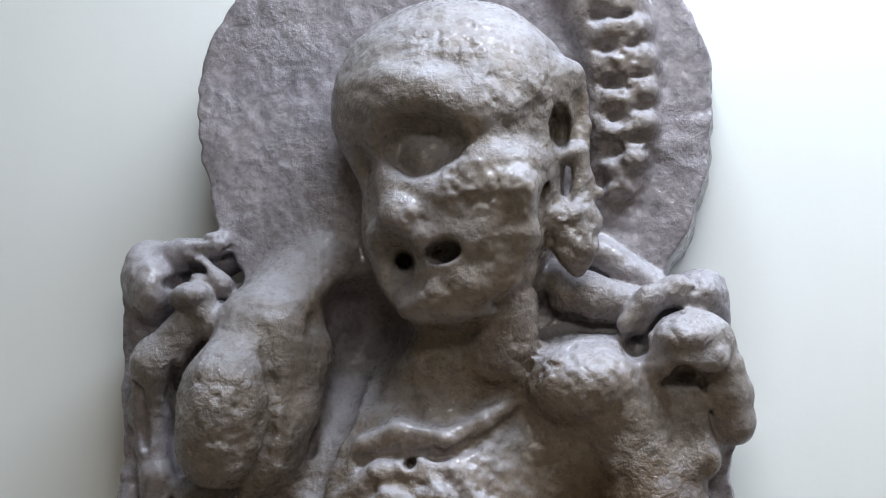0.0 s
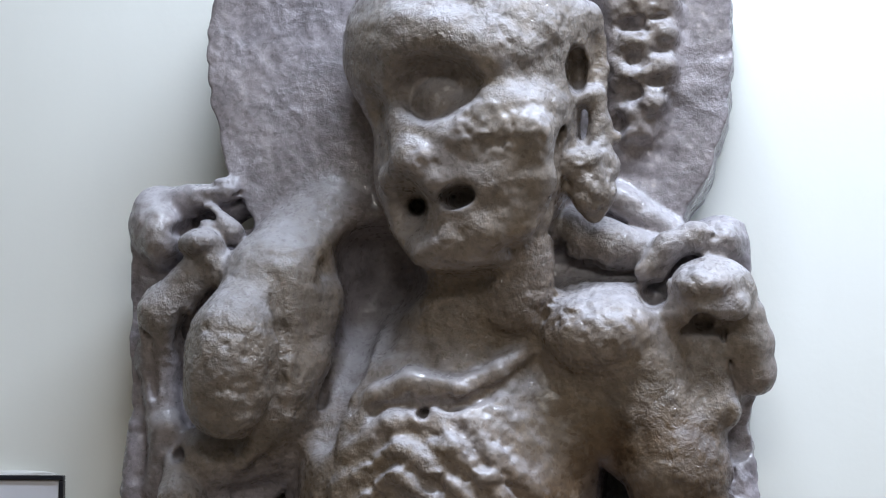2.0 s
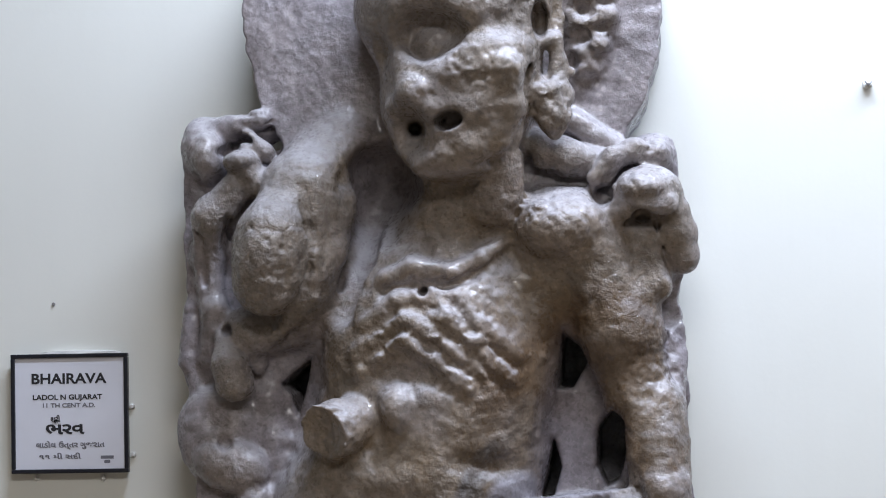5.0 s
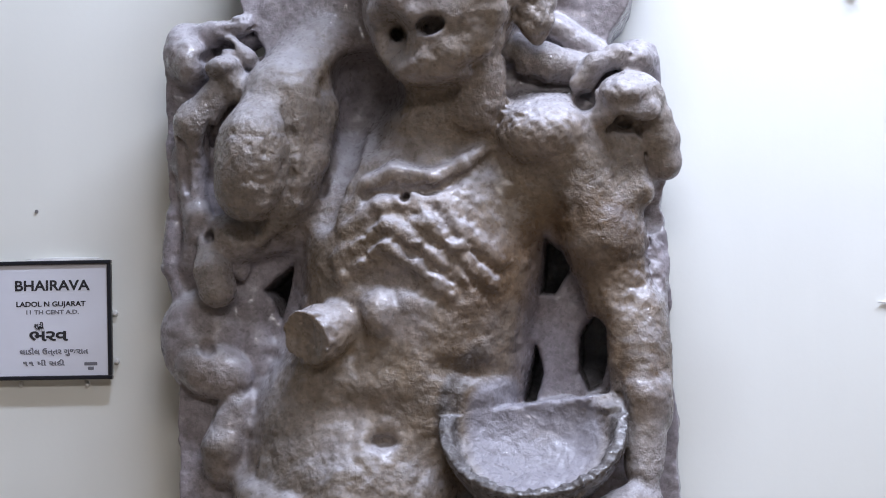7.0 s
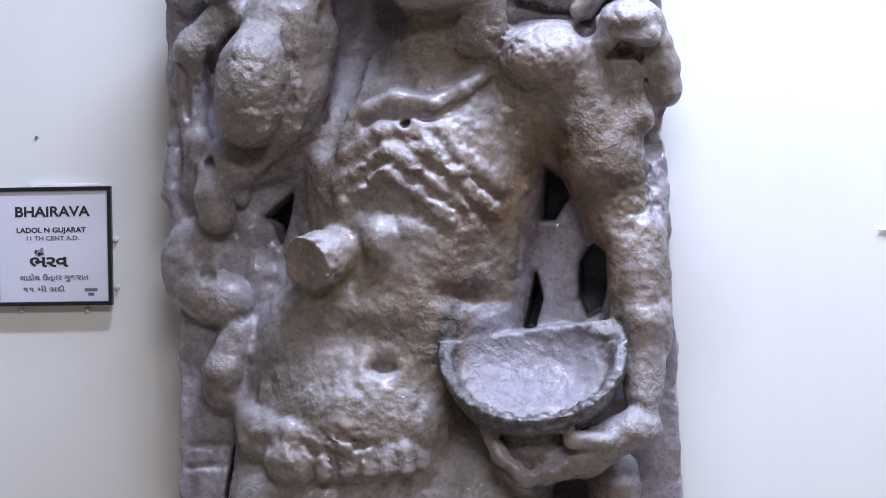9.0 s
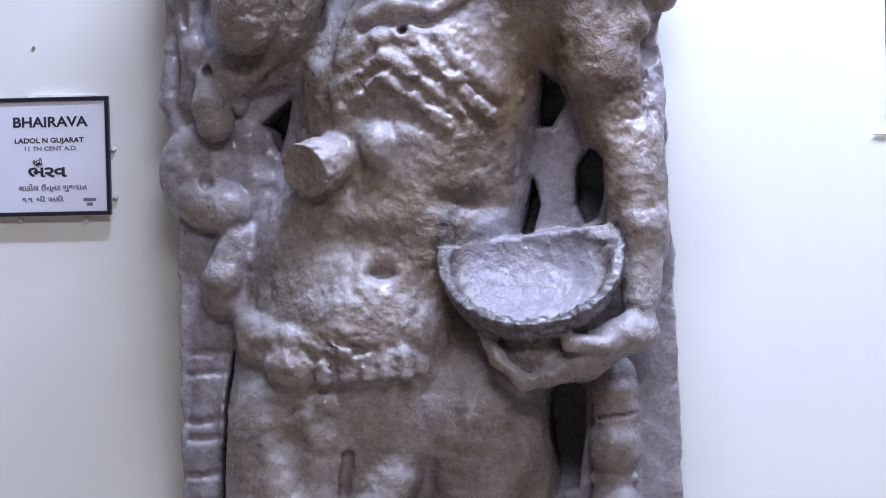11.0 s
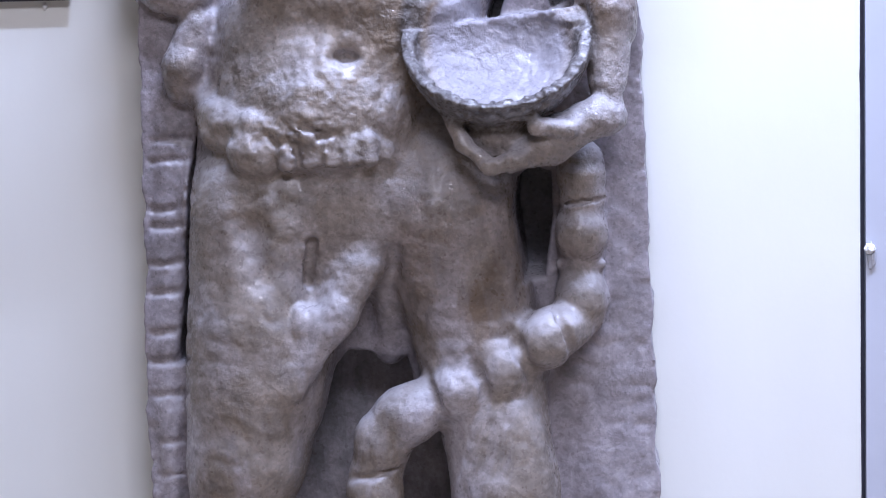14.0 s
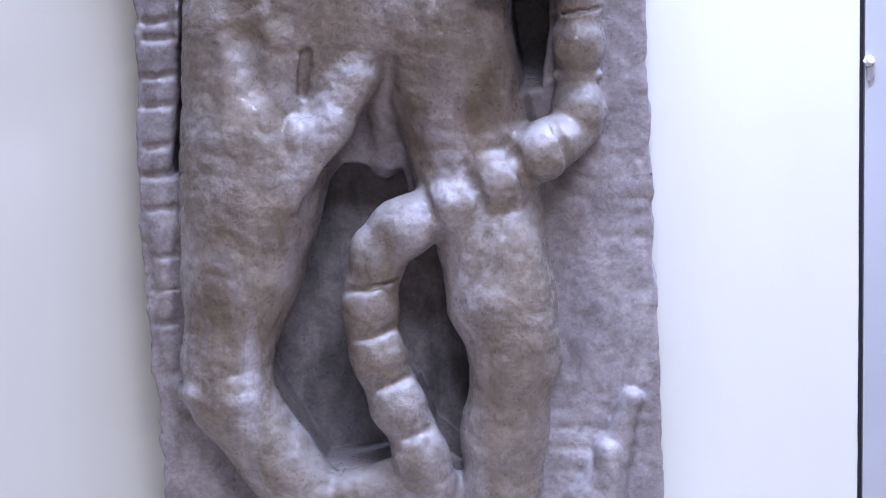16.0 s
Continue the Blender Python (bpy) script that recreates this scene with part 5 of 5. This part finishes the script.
clay.field += clay.ripple(0.042, 0.0012, 1) - 0.0022 * np.abs(clay.ripple(0.024, 1.0, 2)) + 0.0008 + clay.ripple(0.008, 0.0006, 3)
points, quads = clay.skin()
mesh = bpy.data.meshes.new("statue")
mesh.vertices.add(len(points))
mesh.vertices.foreach_set("co", points.astype(np.float32).ravel())
mesh.loops.add(quads.size)
mesh.loops.foreach_set("vertex_index", quads.astype(np.int32).ravel())
mesh.polygons.add(len(quads))
mesh.polygons.foreach_set("loop_start", np.arange(0, quads.size, 4, dtype=np.int32))
mesh.polygons.foreach_set("use_smooth", np.ones(len(quads), bool))
mesh.update(calc_edges=True)
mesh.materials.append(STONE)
statue = tagged(new("statue", mesh), "weathered grey-brown marble relief of an emaciated standing deity", "statue")
tagged(linked("plinth", box((-0.70, -0.46, 0.0), (0.26, -0.02, 0.232), 0.006), PLASTER), "plain white plastered plinth under the statue", "plinth")


# ---- the label on the wall ----
LX, LZ, SIDE = -0.6958, 1.4685, 0.1515      # middle of the label and its side


def lettering(name, text, x, z, size, mat, parent, width=None, weight=0.024):
    """A line of flat painted letters, made into a thin mesh."""
    curve = bpy.data.curves.new(name, "FONT")
    curve.body, curve.size, curve.align_x, curve.align_y = text, size, "CENTER", "CENTER"
    curve.extrude, curve.offset = 0.0002, size * weight
    made = bpy.data.objects.new(name, curve)
    scene.collection.objects.link(made)
    mesh = bpy.data.meshes.new_from_object(made.evaluated_get(bpy.context.evaluated_depsgraph_get()))
    bpy.data.objects.remove(made)
    xs = [v.co.x for v in mesh.vertices]
    wide = width / (max(xs) - min(xs)) if width else 1
    for v in mesh.vertices:
        v.co = Vector((x + v.co.x * wide, FACE - 0.0003 + v.co.z * -1, z + v.co.y))
    mesh.materials.clear()
    mesh.materials.append(mat)
    ob = new(name, mesh)
    ob.parent = parent
    return ob


FACE = -0.0150
sign = tagged(new("museum_label"), "square white museum label in a black frame on the wall", "sign")
half = SIDE / 2
part("backing_board", box((LX - half + 0.004, -0.012, LZ - half + 0.004), (LX + half - 0.004, -0.0035, LZ + half - 0.004)), PLASTER, sign)
part("card", box((LX - half + 0.004, FACE, LZ - half + 0.004), (LX + half - 0.004, -0.0121, LZ + half - 0.004)), CARD, sign, "white card with black hand-painted lettering")
BAR = 0.0052
for low, high in (((-half, half - BAR), (half, half)), ((-half, -half), (half, -half + BAR)), ((-half, -half + BAR), (-half + BAR, half - BAR)), ((half - BAR, -half + BAR), (half, half - BAR))):
    part("frame_bar", box((LX + low[0], -0.0185, LZ + low[1]), (LX + high[0], -0.0095, LZ + high[1]), 0.0011), BLACK, sign, "thin black painted frame bar")
# places on the card run from its upper left corner, as shares of its side
def on_card(u, v):
    return LX - half + u * SIDE, LZ + half - v * SIDE


lettering("title", "BHAIRAVA", *on_card(0.490, 0.212), 0.0180, INK, sign, 0.0970, 0.026)
lettering("place_line", "LADOL N GUJARAT", *on_card(0.480, 0.365), 0.0088, INK, sign, 0.0900, 0.026)
lettering("date_line", "11 TH CENT A.D.", *on_card(0.490, 0.433), 0.0075, FAINT, sign, 0.0680)


# the name and place in the second script
lettering("second_script_title", "ભૈરવ", *on_card(0.455, 0.632), 0.0190, INK, sign, 0.0500, 0.032)
lettering("second_script_mark", "શ્રી", *on_card(0.375, 0.548), 0.0090, INK, sign)
lettering("second_script_line", "લાડોલ ઉત્તર ગુજરાત", *on_card(0.500, 0.765), 0.0092, FAINT, sign, 0.0890)
lettering("second_script_line", "૧૧ મી સદી", *on_card(0.410, 0.862), 0.0082, FAINT, sign, 0.0540)
# small marks that cannot be read: plain bars
for u, v, wide in ((0.815, 0.868, 0.110), (0.815, 0.905, 0.050)):
    x, z = on_card(u, v)
    part("script_bar", box((x - wide * half, FACE - 0.0003, z - 0.0022), (x + wide * half, FACE + 0.0002, z + 0.0018)), FAINT, sign)


def lump(place, size, seed):
    """A small uneven dab of plaster."""
    bm = bmesh.new()
    bmesh.ops.create_icosphere(bm, subdivisions=3, radius=1.0)
    for v in bm.verts:
        k = 1 + 0.35 * noise.noise(v.co * 1.7 + Vector((seed, 0, 0)))
        v.co = Vector([place[n] + v.co[n] * size[n] * k for n in range(3)])
    return bm


tagged(linked("plaster_ridge", lump((LX + 0.012, -0.006, LZ + half + 0.001), (0.056, 0.006, 0.0034), 3.0), PLASTER, None, True), "white plaster ridge along the label's top", "plaster")
for u, v in ((-0.01, 0.49), (1.012, 0.45), (1.02, 0.855), (0.19, 1.035), (0.76, 1.045)):
    x, z = on_card(u, v)
    tagged(linked("plaster_dab", lump((x, -0.002, z), (0.0032, 0.0045, 0.0042), u * 9 + v), PLASTER, None, True), "small white plaster dab beside the label", "plaster", group="plaster dabs round the label")


# ---- marks, nails and fixings on the wall ----
def nail(name, place, length, radius, turn, label):
    bm = bmesh.new()
    bmesh.ops.create_cone(bm, cap_ends=True, segments=12, radius1=radius, radius2=radius * 0.8, depth=length)
    bmesh.ops.translate(bm, verts=bm.verts, vec=(0, 0, length / 2))
    head = bmesh.ops.create_cone(bm, cap_ends=True, segments=14, radius1=radius * 1.9, radius2=radius * 1.5, depth=radius)["verts"]
    bmesh.ops.translate(bm, verts=head, vec=(0, 0, length))
    bmesh.ops.transform(bm, matrix=pose(*place, 90 + turn), verts=bm.verts)
    return tagged(linked(name, bm, STEEL), label, "nail")


nail("nail", (-0.719, 0.0, 1.608), 0.0018, 0.0013, 0, "dark rusty nail in the cream wall")
tagged(linked("wall_plug", lump((0.316, -0.004, 1.861), (0.0062, 0.007, 0.006), 1.0), PLASTER, None, True), "white plaster-smeared wall plug with a bent nail", "wall plug")
nail("nail", (0.317, -0.006, 1.859), 0.012, 0.0022, -20, "short bent nail in a plaster plug")
for z, size in ((1.062, 0.0062), (1.473, 0.0052)):
    x = EDGE + (0.012 if z < 1.2 else 0.008)
    fixing = tagged(new("panel_fixing"), "white screw fixing with a plaster drip on the grey-blue panel", "fixing", group="fixings on the panel")
    part("plaster_drip", lump((x + 0.002, 0.008, z - 0.010), (size * 0.8, 0.004, size * 2.6), z), PANEL, fixing)
    part("screw_head", lump((x, 0.004, z), (size * 1.1, 0.007, size), z + 4), PLASTER, fixing, "white painted screw head")
tagged(linked("wire_end", lump((EDGE - 0.004, -0.003, 1.4745), (0.014, 0.0018, 0.0018), 6.0), PLASTER, None, True), "thin white wire end sticking out at the wall's edge", "wire")
